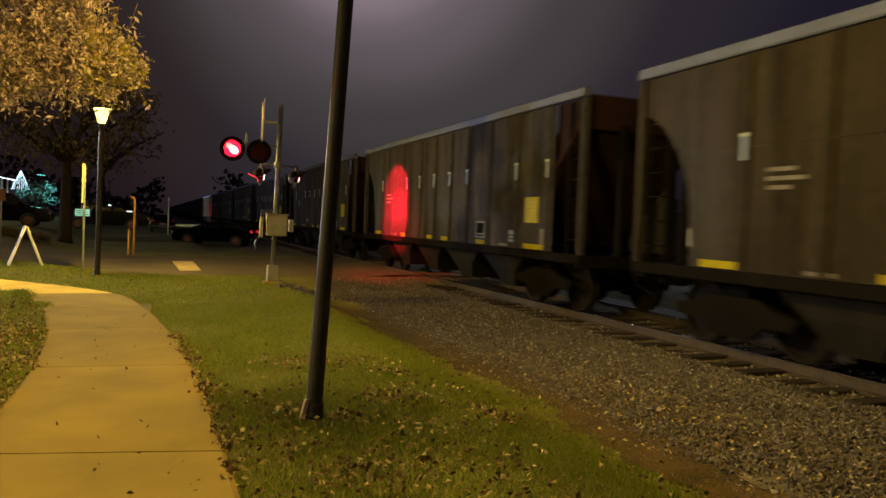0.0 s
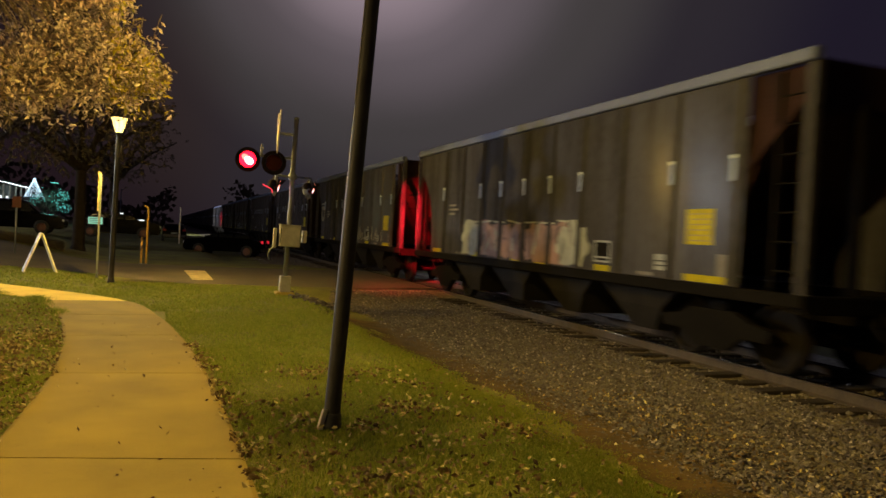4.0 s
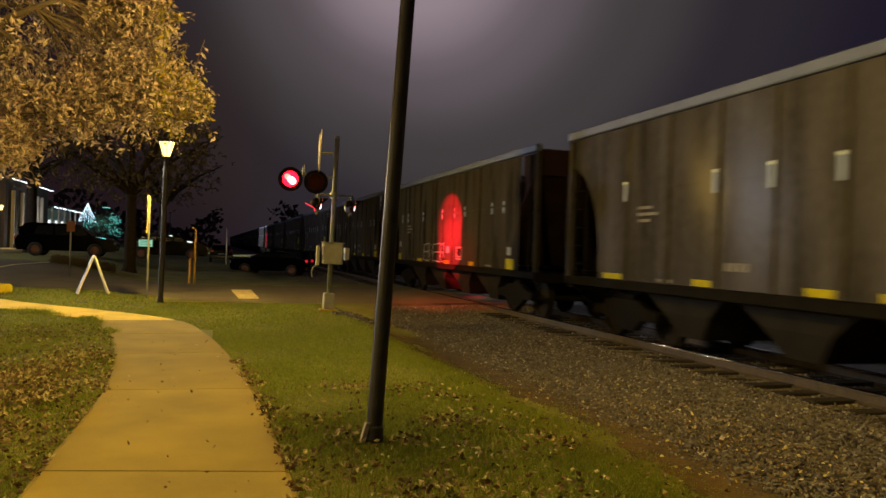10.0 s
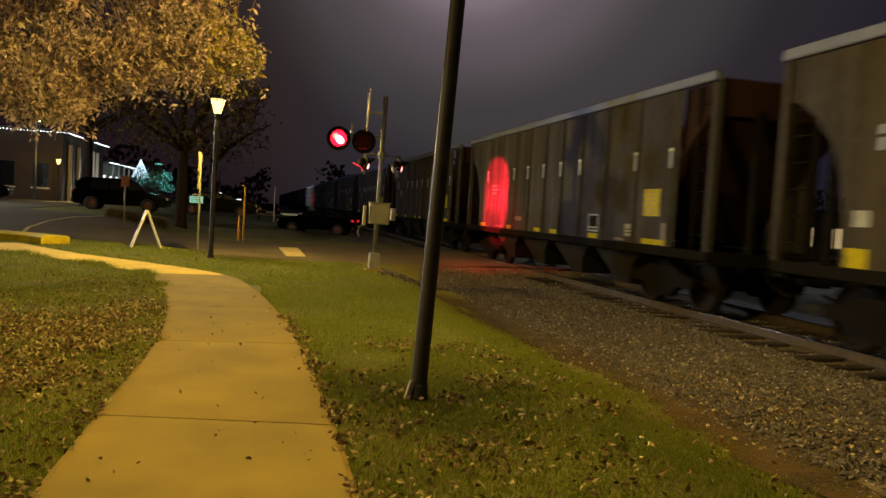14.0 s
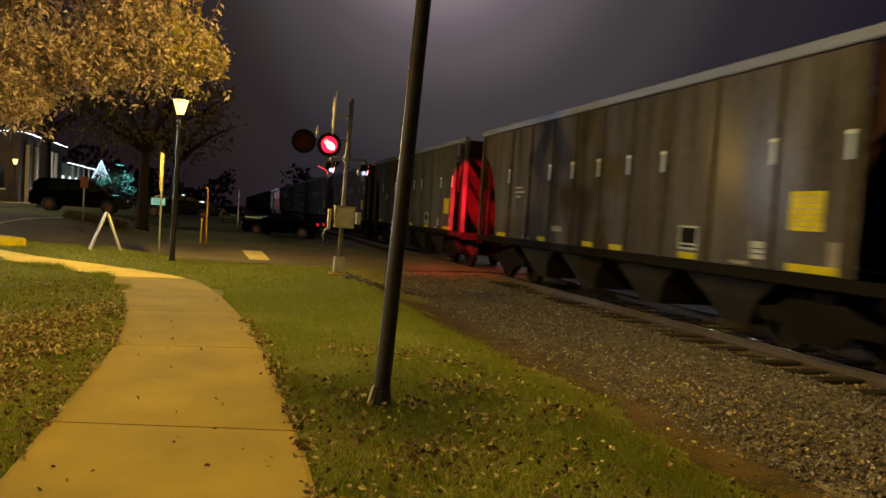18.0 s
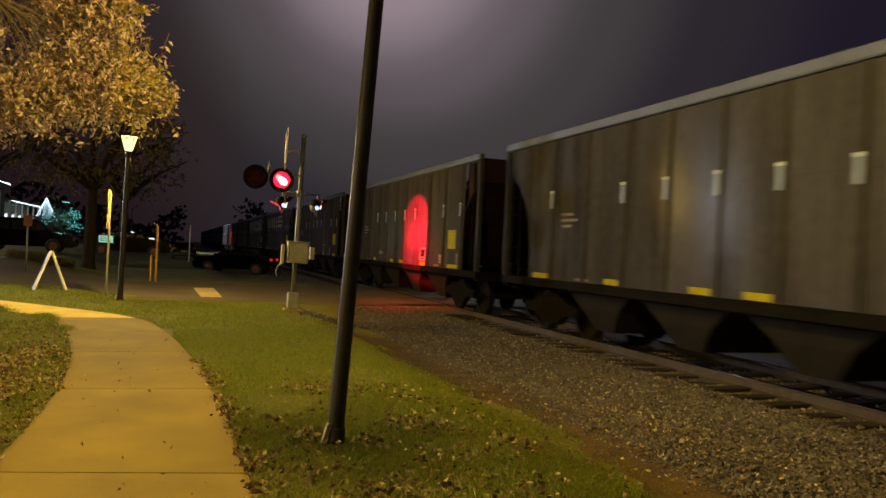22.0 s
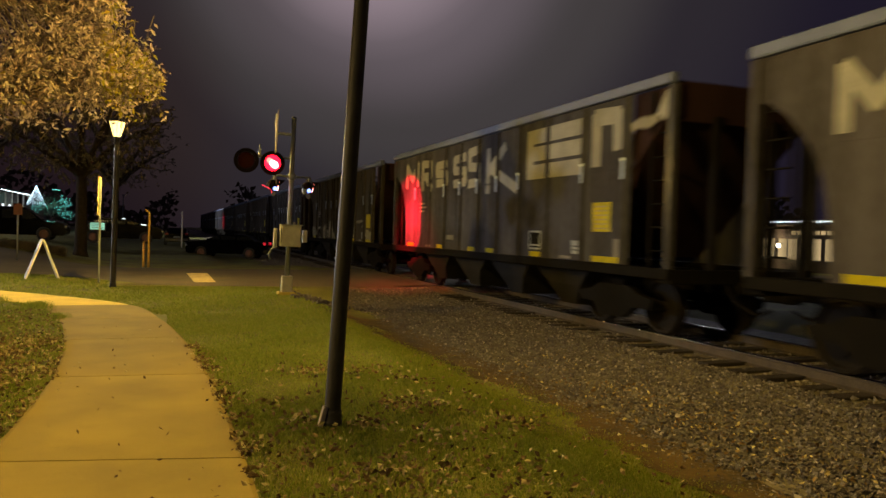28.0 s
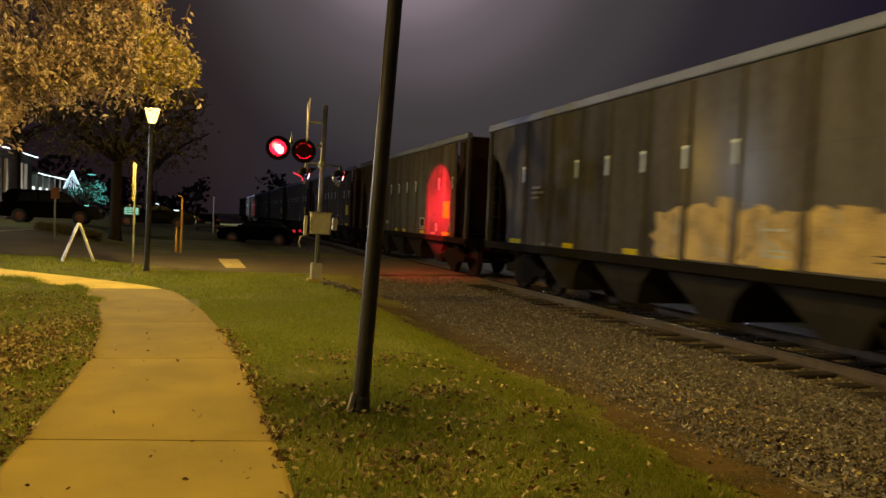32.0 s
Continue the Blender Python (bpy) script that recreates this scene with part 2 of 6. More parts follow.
M_HOOD_GLINT = glow("red_hood_edge", (1.0, 0.05, 0.08), 1.2)
M_RED_OFF = material("red_lens_dark", (0.03, 0.003, 0.003), 0.6, 0, 0.1, 8, 60, 0.0, gloss=0.1)
M_BLUE_ON = glow("side_light_lit", (0.2, 0.28, 1.0), 4.0)
M_CAR = [
    material("hopper_paint_grey", (0.050, 0.053, 0.072), 0.17, 0.0, 0.4, 0.8, 22, 0.05, tint=(0.035, 0.034, 0.036), stretch=(1, 2.2, 0.3), gloss=0.008, brushed=0.92),
    material("hopper_paint_tan", (0.051, 0.051, 0.0648), 0.18, 0.0, 0.45, 0.9, 22, 0.05, tint=(0.036, 0.0335, 0.0317), stretch=(1, 2.2, 0.3), gloss=0.0075, brushed=0.92),
    material("hopper_paint_brown", (0.034, 0.031, 0.0281), 0.28, 0.0, 0.45, 0.9, 22, 0.05, tint=(0.024, 0.0215, 0.0176), stretch=(1, 2.2, 0.3), gloss=0.005, brushed=0.9),
]
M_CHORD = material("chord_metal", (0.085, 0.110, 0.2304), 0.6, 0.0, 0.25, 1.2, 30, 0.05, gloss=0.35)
M_CAR_END = material("hopper_end_rust", (0.021, 0.011, 0.012), 0.9, 0.0, 0.4, 1.5, 30, 0.1, gloss=0.1)
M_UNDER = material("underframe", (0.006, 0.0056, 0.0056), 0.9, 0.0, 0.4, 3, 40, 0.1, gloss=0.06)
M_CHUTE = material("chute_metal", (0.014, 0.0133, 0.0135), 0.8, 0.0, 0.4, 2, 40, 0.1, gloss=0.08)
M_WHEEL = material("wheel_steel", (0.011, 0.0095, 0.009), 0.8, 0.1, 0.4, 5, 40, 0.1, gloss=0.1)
M_TAPE = material("yellow_tape", (0.33, 0.31, 0.0034), 0.7, 0, 0.25, 6, 50, 0.02, gloss=0.1)
M_TAB = material("white_tape", (0.21, 0.29, 0.5184), 0.6, 0, 0.15, 6, 50, 0.02)
M_TAB_BRIGHT = material("bright_tape", (0.50, 0.62, 0.72), 0.6, 0, 0.1, 6, 50, 0.02)
M_TAPE_DARK = material("dim_yellow_tape", (0.21, 0.185, 0.006), 0.5, 0, 0.15, 6, 50, 0.02)
M_STENCIL_DIM = material("faded_stencil", (0.13, 0.13, 0.135), 0.7, 0, 0.3, 3, 40, 0.02)
M_STENCIL = material("stencil_paint", (0.22, 0.26, 0.3168), 0.7, 0, 0.3, 3, 40, 0.02)
M_GRAF_PALE = material("spray_pale", (0.20, 0.21, 0.2016), 0.7, 0, 0.25, 2, 30, 0.02)
M_GRAF_DULL = material("spray_dull", (0.15, 0.15, 0.1152), 0.7, 0, 0.4, 3, 30, 0.02)
M_GRAF_CREAM = material("spray_cream", (0.27, 0.21, 0.0864), 0.7, 0, 0.35, 2.2, 30, 0.02, tint=(0.18, 0.135, 0.0504))
M_GRAF_MAUVE = material("spray_mauve", (0.20, 0.12, 0.1152), 0.7, 0, 0.4, 2.2, 30, 0.02, tint=(0.12, 0.075, 0.072))
M_GRAF_OCHRE = material("spray_ochre", (0.16, 0.12, 0.045), 0.7, 0, 0.3, 2.2, 30, 0.02)
M_GRAF_DARK = material("spray_dark", (0.05, 0.03, 0.045), 0.7, 0, 0.3, 2.2, 30, 0.02)
M_GRAF_BLUE = material("spray_blue", (0.24, 0.27, 0.2448), 0.7, 0, 0.3, 2.2, 30, 0.02)

# ---- mesh helpers ----


def mesh_of(name, bm):
    me = bpy.data.meshes.new(name)
    bmesh.ops.recalc_face_normals(bm, faces=bm.faces)
    bm.to_mesh(me)
    bm.free()
    return me


def part(name, bm, mat, parent=None, label="", at=None):
    """One mesh object, from a bmesh or from a mesh already made, under its thing."""
    me = mesh_of(name, bm) if isinstance(bm, bmesh.types.BMesh) else bm
    if mat and not me.materials:
        me.materials.append(mat)
    ob = new(name, me)
    if parent is not None:
        ob.parent = parent
    if at is not None:
        ob.matrix_local = at if isinstance(at, Matrix) else Matrix.Translation(at)
    if label:
        ob["label"] = label
    return ob


def thing(name, place, label, category, group="", turn=0.0, kind=""):
    ob = new(name)
    ob.empty_display_size = 0.2
    ob.matrix_world = pose(*place, 0, 0, turn)
    return tagged(ob, label, category, group, kind)


def box(bm, x0, x1, y0, y1, z0, z1, bevel=0.0):
    v = [bm.verts.new((x, y, z)) for z in (z0, z1) for y in (y0, y1) for x in (x0, x1)]
    fs = [bm.faces.new([v[i] for i in q]) for q in ((0, 2, 3, 1), (4, 5, 7, 6), (0, 1, 5, 4), (2, 6, 7, 3), (0, 4, 6, 2), (1, 3, 7, 5))]
    if bevel:
        bmesh.ops.bevel(bm, geom=list({e for f in fs for e in f.edges}), offset=bevel, segments=1, affect="EDGES")
    return bm


def box_bm(*a, **k):
    return box(bmesh.new(), *a, **k)


def prism(bm, pts, axis, a, b):
    """A flat outline swept from a to b along an axis."""
    def put(p, w):
        return {"x": (w, p[0], p[1]), "y": (p[0], w, p[1]), "z": (p[0], p[1], w)}[axis]
    lo = [bm.verts.new(put(p, a)) for p in pts]
    hi = [bm.verts.new(put(p, b)) for p in pts]
    bm.faces.new(lo)
    bm.faces.new(hi[::-1])
    for i in range(len(pts)):
        j = (i + 1) % len(pts)
        bm.faces.new((lo[i], lo[j], hi[j], hi[i]))
    return bm


def tube(bm, pts, radii, sides=10, closed_ends=True):
    """A round bar through the points, with a radius at each."""
    rings = []
    pts = [Vector(p) for p in pts]
    for i, p in enumerate(pts):
        d = (pts[min(i + 1, len(pts) - 1)] - pts[max(i - 1, 0)]).normalized()
        u = d.orthogonal().normalized() if i == 0 else (u - d * u.dot(d)).normalized()
        w = d.cross(u)
        r = radii[i] if hasattr(radii, "__len__") else radii
        rings.append([bm.verts.new(p + r * (math.cos(a) * u + math.sin(a) * w)) for a in [2 * math.pi * k / sides for k in range(sides)]])
    for a, b in zip(rings, rings[1:]):
        for k in range(sides):
            f = bm.faces.new((a[k], a[(k + 1) % sides], b[(k + 1) % sides], b[k]))
            f.smooth = True
    if closed_ends:
        bm.faces.new(rings[0][::-1])
        bm.faces.new(rings[-1])
    return bm


def tube_bm(pts, radii, sides=10):
    return tube(bmesh.new(), pts, radii, sides)


def lathe(profile, sides=20):
    """A turned form from (radius, height) pairs."""
    bm = bmesh.new()
    rings = [[bm.verts.new((r * math.cos(2 * math.pi * k / sides), r * math.sin(2 * math.pi * k / sides), z)) for k in range(sides)] for r, z in profile]
    for a, b in zip(rings, rings[1:]):
        for k in range(sides):
            f = bm.faces.new((a[k], a[(k + 1) % sides], b[(k + 1) % sides], b[k]))
            f.smooth = True
    bm.faces.new(rings[0][::-1])
    bm.faces.new(rings[-1])
    return bm


def step(a, b, x):
    s = max(0.0, min(1.0, (x - a) / (b - a)))
    return s * s * (3 - 2 * s)


def np_step(a, b, x):
    s = np.clip((x - a) / (b - a), 0, 1)
    return s * s * (3 - 2 * s)


def ground_z(x, y):
    """Height of the land: a shallow ditch beside the track, a rise to the car park."""
    x, y = np.asarray(x, float), np.asarray(y, float)
    near = 0.3 * np_step(12.5, 16.5, y)
    ditch = -0.27 * np_step(2.5 + near, 4.0 + 0.45 * near, x) * (1 - np_step(18.8, 20.6, y)) * (1 - np_step(11.5, 13.5, x))
    far_ditch = -0.25 * np_step(1.7, 3.1, x) * np_step(33, 36, y) * (1 - np_step(11.5, 13.5, x))
    rise = 0.62 * np_step(25.5, 36, y) * (1 - np_step(-6.5, -2.0, x))
    return ditch + far_ditch + rise

# ---- land, road, path, track ----


def sheet(name, xs, ys, height, mat, label, kind="structure", category="", lift=0.0, thick=0.0):
    """A sheet over a grid of x and y; height gives z."""
    X, Y = np.meshgrid(xs, ys)
    Z = height(X, Y) + lift
    nx, ny = len(xs), len(ys)
    verts = np.stack([X, Y, Z], -1).reshape(-1, 3)
    i = np.arange(nx * ny).reshape(ny, nx)
    quads = np.stack([i[:-1, :-1], i[:-1, 1:], i[1:, 1:], i[1:, :-1]], -1).reshape(-1, 4)
    me = bpy.data.meshes.new(name)
    me.from_pydata(verts.tolist(), [], quads.tolist())
    me.materials.append(mat)
    for p in me.polygons:
        p.use_smooth = True
    return tagged(new(name, me), label, category or name, "", kind)


def spaced(lo, a, b, hi, fine, coarse):
    near = np.arange(a, b + 1e-6, fine)
    left = a - np.cumsum(np.geomspace(fine * 1.6, (a - lo) / 4, coarse))
    right = b + np.cumsum(np.geomspace(fine * 1.6, (hi - b) / 4, coarse))
    return np.concatenate([left[::-1], near, right])


def land_z(x, y):
    return ground_z(x, y) + 0.012 * np.sin(x * 2.1 + 0.7 * y) * np.cos(1.7 * y - 0.4 * x)


sheet("ground", spaced(-700, -16, 14, 700, 0.35, 14), spaced(-700, -12, 46, 900, 0.35, 14), lambda x, y: land_z(x, y) - 0.018 - 0.10 * np_step(5.5, 6.2, x) * (1 - np_step(11, 12, x)) * (1 - np_step(18.5, 20.5, y) * (1 - np_step(29.5, 31.5, y))),
      M_GRASS_SOIL, "dark short lawn with worn soil, sloping to a ditch", category="ground")


def ribbon(name, left, right, mat, lift, label, parent=None, across=6, along=8, kind="structure", extra=None):
    """A strip of ground between two lines of points, following the land."""
    verts, quads = [], []
    rows = []
    for (l0, r0), (l1, r1) in zip(zip(left, right), zip(left[1:], right[1:])):
        for k in range(along):
            s = k / along
            rows.append(((l0[0] + (l1[0] - l0[0]) * s, l0[1] + (l1[1] - l0[1]) * s), (r0[0] + (r1[0] - r0[0]) * s, r0[1] + (r1[1] - r0[1]) * s)))
    rows.append((left[-1], right[-1]))
    for l, r in rows:
        for k in range(across + 1):
            s = k / across
            x, y = l[0] + (r[0] - l[0]) * s, l[1] + (r[1] - l[1]) * s
            verts.append((x, y, float(ground_z(x, y)) + lift + (extra(x, y) if extra else 0)))
    w = across + 1
    for j in range(len(rows) - 1):
        for k in range(across):
            quads.append((j * w + k, j * w + k + 1, (j + 1) * w + k + 1, (j + 1) * w + k))
    me = bpy.data.meshes.new(name)
    me.from_pydata(verts, [], quads)
    me.materials.append(mat)
    ob = new(name, me)
    if parent:
        ob.parent = parent
    return tagged(ob, label, "" if parent else name.split("_")[0], "", "" if parent else kind)


def crossing_lift(x, y):
    return 0.055 * step(5.2, 6.9, x) * (1 - step(9.7, 11.4, x)) - float(ground_z(x, y)) * (1 if 1.0 < x < 14 else 0)


near_edge = [(-70, 28.5), (-40, 27.6), (-9, 27.0), (-6, 26.3), (-3.6, 25.4), (-2.0, 23.6), (-0.6, 21.6), (0.5, 21.0), (2.8, 20.8), (5.2, 20.8), (7.0, 20.8), (9.7, 20.8), (12, 20.8), (30, 20.8), (70, 20.8)]
far_edge = [(-70, 37.5), (-40, 37.0), (-11, 36.5), (-7.5, 34.6), (-4.6, 32.4), (-2.2, 30.2), (-0.9, 29.3), (0.5, 29.2), (2.8, 29.2), (5.2, 29.2), (7.0, 29.2), (9.7, 29.2), (12, 29.2), (30, 29.2), (70, 29.2)]
ribbon("road", far_edge, near_edge, M_ASPHALT, 0.012, "worn dark asphalt street over the level crossing", extra=crossing_lift)
ribbon("road_side_street", [(-34, 37), (-34, 60), (-36, 140)], [(-10.5, 36.6), (-11.5, 60), (-13, 140)], M_ASPHALT, 0.018, "dark asphalt side street and parking strip")
# faded stop bar and the curved edge line
ribbon("road_stop_bar", [(0.57, 26.3), (0.70, 22.1)], [(1.24, 26.5), (1.28, 22.25)], M_LINE, 0.022, "pale worn stop bar painted on the asphalt", across=2, along=4)
ribbon("road_edge_line", [(-7.75, 27.4), (-8.0, 29.0), (-7.9, 31.0), (-7.4, 32.6), (-6.3, 33.9)], [(-7.62, 27.4), (-7.87, 29.0), (-7.77, 30.9), (-7.3, 32.45), (-6.25, 33.7)], M_LINE, 0.024, "curved white edge line on the asphalt", across=1, along=4)
ribbon("road_centre_line", [(-9.5, 31.2), (-16, 31.6), (-24, 32)], [(-9.5, 31.05), (-16, 31.45), (-24, 31.85)], M_LINE, 0.024, "pale centre line on the asphalt", across=1, along=3)
# lit pale strip at the edge of the far street
ribbon("road_far_kerb_line", [(2.2, 78.0), (5.8, 79.0)], [(2.2, 77.2), (5.8, 78.2)], M_PAVEMENT, 0.26, "pale concrete strip beside the far street", across=1, along=2)

ribbon("pavement_far", [(-14.9, 57), (-14.95, 75), (-15.1, 100)], [(-11.8, 57), (-12.4, 75), (-13.0, 100)], M_PAVEMENT, 0.03, "pale concrete pavement beside the far buildings")
# concrete path in slabs
path_thing = tagged(new("pavement_path"), "curving tan concrete footpath with sawn joints and leaf litter", "path", "", "structure")
P_RIGHT = [(0.52, -12), (0.52, -9), (0.52, -6), (0.52, -3), (0.52, -0.2), (0.52, 2.6), (0.53, 5.34), (0.43, 8.5), (0.20, 11.4), (-0.12, 13.75), (-0.68, 16.05), (-2.2, 18.05), (-4.4, 20.3), (-6.6, 23.3)]
P_LEFT = [(-1.16, -12), (-1.16, -9), (-1.16, -6), (-1.16, -3), (-1.16, -0.2), (-1.16, 2.8), (-1.13, 5.66), (-1.10, 8.6), (-1.30, 11.3), (-1.68, 13.7), (-2.32, 15.95), (-3.40, 17.4), (-5.5, 19.7), (-8.0, 22.6)]


def smooth_points(pts, n=6):
    out = []
    for i in range(len(pts) - 1):
        p0, p1, p2, p3 = [Vector((*pts[max(0, min(len(pts) - 1, j))], 0)) for j in (i - 1, i, i + 1, i + 2)]
        seg = []
        for k in range(n + 1):
            s = k / n
            seg.append(0.5 * (2 * p1 + (p2 - p0) * s + (2 * p0 - 5 * p1 + 4 * p2 - p3) * s * s + (3 * p1 - p0 - 3 * p2 + p3) * s ** 3))
        out.append(seg)
    return out


R_SEG, L_SEG = smooth_points(P_RIGHT), smooth_points(P_LEFT)
for i, (rs, ls) in enumerate(zip(R_SEG, L_SEG)):
    bm = bmesh.new()
    n = len(rs)
    g = 0.010
    rows_top = []
    for k, (r, l) in enumerate(zip(rs, ls)):
        dirn = (rs[min(k + 1, n - 1)] - rs[max(k - 1, 0)]).normalized()
        shift = dirn * (g if k == 0 else -g if k == n - 1 else 0)
        pts = []
        for s in (0, 0.02, 0.25, 0.5, 0.75, 0.98, 1):
            p = l + (r - l) * s + shift
            z = float(ground_z(p.x, p.y)) + (0.012 if 0 < s < 1 else 0.0) - (0.006 if k in (0, n - 1) else 0)
            pts.append(bm.verts.new((p.x, p.y, z)))
        low = [bm.verts.new((v.co.x, v.co.y, v.co.z - 0.1)) for v in (pts[0], pts[-1])]
        rows_top.append([low[0]] + pts + [low[1]])
    for a, b in zip(rows_top, rows_top[1:]):
        for k in range(len(a) - 1):
            bm.faces.new((a[k], a[k + 1], b[k + 1], b[k]))
    bm.faces.new(rows_top[0])
    bm.faces.new(rows_top[-1][::-1])
    # slabs near the second lamp post take the lit copy
    part("slab", bm, M_CONCRETE_LAMPLIT if i >= 10 else M_CONCRETE, path_thing)

# yellow kerb nose at the street
kerb = thing("yellow_kerb", (0, 0, 0), "yellow-painted concrete kerb end beside the path", "kerb", kind="structure")
kp = [(-5.75, 23.6), (-6.3, 24.2), (-7.4, 24.9), (-9.0, 25.5), (-12, 26.2), (-18, 26.8)]
for a, b in zip(kp, kp[1:]):
    a3, b3 = Vector((*a, 0)), Vector((*b, 0))
    d = (b3 - a3)
    nrm = Vector((-d.y, d.x, 0)).normalized() * 0.42
    bm = bmesh.new()
    ring = []
    for p in (a3, b3):
        ring.append([bm.verts.new(q) for q in (p - nrm + Vector((0, 0, -0.1)), p - nrm + Vector((0, 0, 0.18)), p - nrm * 0.8 + Vector((0, 0, 0.23)), p + nrm * 0.8 + Vector((0, 0, 0.23)), p + nrm + Vector((0, 0, 0.18)), p + nrm + Vector((0, 0, -0.1)))])
    for k in range(5):
        bm.faces.new((ring[0][k], ring[0][k + 1], ring[1][k + 1], ring[1][k]))
    bm.faces.new(ring[0]), bm.faces.new(ring[1][::-1])
    part("kerb_stone", bm, M_KERB_YELLOW, kerb)



def verge(y):
    """Where the lawn thins out towards the track."""
    return np.interp(y, [3.0, 5.0, 7.5, 10.5, 15.0, 20.0], [3.5, 3.65, 3.9, 3.6, 3.2, 3.1])


ribbon("ground_dirt_strip", [(float(verge(q)) + 0.12 + 0.08 * math.sin(1.9 * q) + 0.06 * math.sin(4.7 * q) + 0.05 * math.sin(13.1 * q) + 0.03 * math.sin(29.0 * q), q) for q in np.arange(-10, 15.6, 0.1).tolist()], [(5.0, q) for q in np.arange(-10, 15.6, 0.1).tolist()], M_DIRT, -0.004, "bare brown dirt between lawn and stone", along=1)
TRACK_X, RAIL_Z = 8.30, 0.08


def ballast_z(x, y):
    x = np.asarray(x, float)
    d = np.abs(x - TRACK_X)
    low = -0.105 - 0.090 * np_step(1.5, 2.3, d) - 0.125 * np_step(1.8, 5.1, d)
    near_road = np_step(18.6, 20.7, y) * (1 - np_step(29.3, 31.4, y))
    return low + (0.035 * (1 - np_step(1.5, 3.2, d)) - 0.012 - low) * near_road


def ballast_bed(name, y0, y1):
    xs = np.concatenate([np.arange(4.05, 7.3, 0.2), np.array([7.4, 7.6, 8.3, 9.0, 9.4]), np.arange(9.7, 13.5, 0.3)])
    ys = np.arange(y0, y1 + 0.01, 0.5 if y1 - y0 < 60 else 6.0)
    return sheet(name, xs, ys, lambda x, y: ballast_z(x, y) + 0.015 * np.sin(5 * x + 3 * y) * np.sin(2.3 * y), M_BALLAST, "brown-grey crushed stone track bed", category="track bed")


ballast_bed("ground_ballast_bed", -10, 21.0)
ballast_bed("ground_far_ballast_bed", 29.0, 59.0)
ballast_bed("ground_distant_ballast_bed", 59.0, 420)
ballast_bed("ground_rear_ballast_bed", -320, -10)

track = thing("railway_track", (TRACK_X, 0, 0), "single railway track with worn steel rails on timber ties", "railway track", kind="structure")
for side in (-0.72, 0.72):
    bm = bmesh.new()
    prof = [(-0.07, -0.172), (0.07, -0.172), (0.07, -0.160), (0.012, -0.140), (0.010, -0.045), (0.032, -0.034), (0.032, -0.018), (-0.032, -0.018), (-0.032, -0.034), (-0.010, -0.045), (-0.012, -0.140), (-0.07, -0.160)]
    prism(bm, [(side + a, RAIL_Z + b) for a, b in prof], "y", -320, 420)
    rail = part("rail", bm, M_RAIL, track, "rust-brown rail with a polished head")
    crown = [(side + 0.035 * math.sin(a), RAIL_Z - 0.018 + 0.018 * math.cos(a)) for a in [radians(-88 + 16 * q) for q in range(12)]]
    hb = prism(bmesh.new(), crown, "y", -320, 420)
    for f in hb.faces:
        f.smooth = len(f.verts) == 4
    part("rail_head", hb, M_RAIL_HEAD, rail, "polished steel running surface")
tie_bm = box_bm(-1.42, 1.42, -0.115, 0.115, -0.29, -0.068, bevel=0.012)
tie_mesh = mesh_of("tie", tie_bm)
tie_mesh.materials.append(M_TIE)
y = -8.0
while y < 60:
    if not 20.7 < y < 29.3:
        t_ob = part("tie", tie_mesh, None, track, at=pose(random.uniform(-0.05, 0.05), y, random.uniform(-0.03, 0.012), 0, 0, random.uniform(-1.6, 1.6)))
    y += 0.53
# ---- lamp posts ----


def lamp_post(place, height, lean, lit, label, base_cover):
    th = thing("lamp_post", place, label, "lamp post", "park lamp posts")
    sway = Matrix.Rotation(radians(lean), 4, "Y")
    part("shaft", lathe([(0.072, 0.0), (0.072, 0.12), (0.068, 0.16), (0.066, 0.9), (0.066, 1.4), (0.064, 2.4), (0.062, height - 0.42), (0.064, height - 0.36)], 18), M_POLE, th, at=sway)
    part("base_flange", lathe([(0.088, 0), (0.088, 0.035), (0.08, 0.05), (0.079, 0.1), (0.074, 0.13)], 18), M_POLE, th, at=sway)
    head = part("lantern", lathe([(0.05, height - 0.37), (0.062, height - 0.33), (0.075, height - 0.29), (0.08, height - 0.26), (0.076, height - 0.25)], 16), M_POLE, th, "black lantern fitting", at=sway)
    glass_bm = lathe([(0.082, height - 0.245), (0.185, height + 0.10), (0.18, height + 0.11)], 8)
    gl = part("lantern_glass", glass_bm, M_LAMP_GLASS, head, "brightly lit yellow lantern glass")
    gl.visible_shadow = False
    part("lantern_cap", lathe([(0.205, height + 0.112), (0.19, height + 0.135), (0.11, height + 0.22), (0.04, height + 0.26), (0.02, height + 0.33), (0.008, height + 0.36)], 16), M_POLE, head)
    for k in range(8):
        a = 2 * math.pi * k / 8
        c, s = math.cos(a), math.sin(a)
        part("glazing_bar", tube_bm([(0.085 * c, 0.085 * s, height - 0.25), (0.188 * c, 0.188 * s, height + 0.115)], 0.005, 5), M_POLE, head)
    if base_cover:
        part("wire_cover", box_bm(-0.022, 0.022, -0.018, 0.018, 0.0, 0.17, bevel=0.006), M_PALE_COVER, th, "pale loose cover plate at the foot", at=pose(-0.105, -0.05, 0.0, 0, 15, 10))
    return th


lamp_post((1.295, 6.12, -0.005), 4.18, 2.6, True, "slim black lamp post leaning slightly in the grass", True)
lamp_post((-1.29, 20.5, -0.005), 4.02, 0.4, True, "black lamp post with a lit yellow lantern beside the path", False)
# added post, out of view, under the left fill lamp
lamp_post((-8.0, 5.6, -0.005), 3.05, 0.0, True, "unseen lamp post added to carry a fill light for tree and lawn", False)

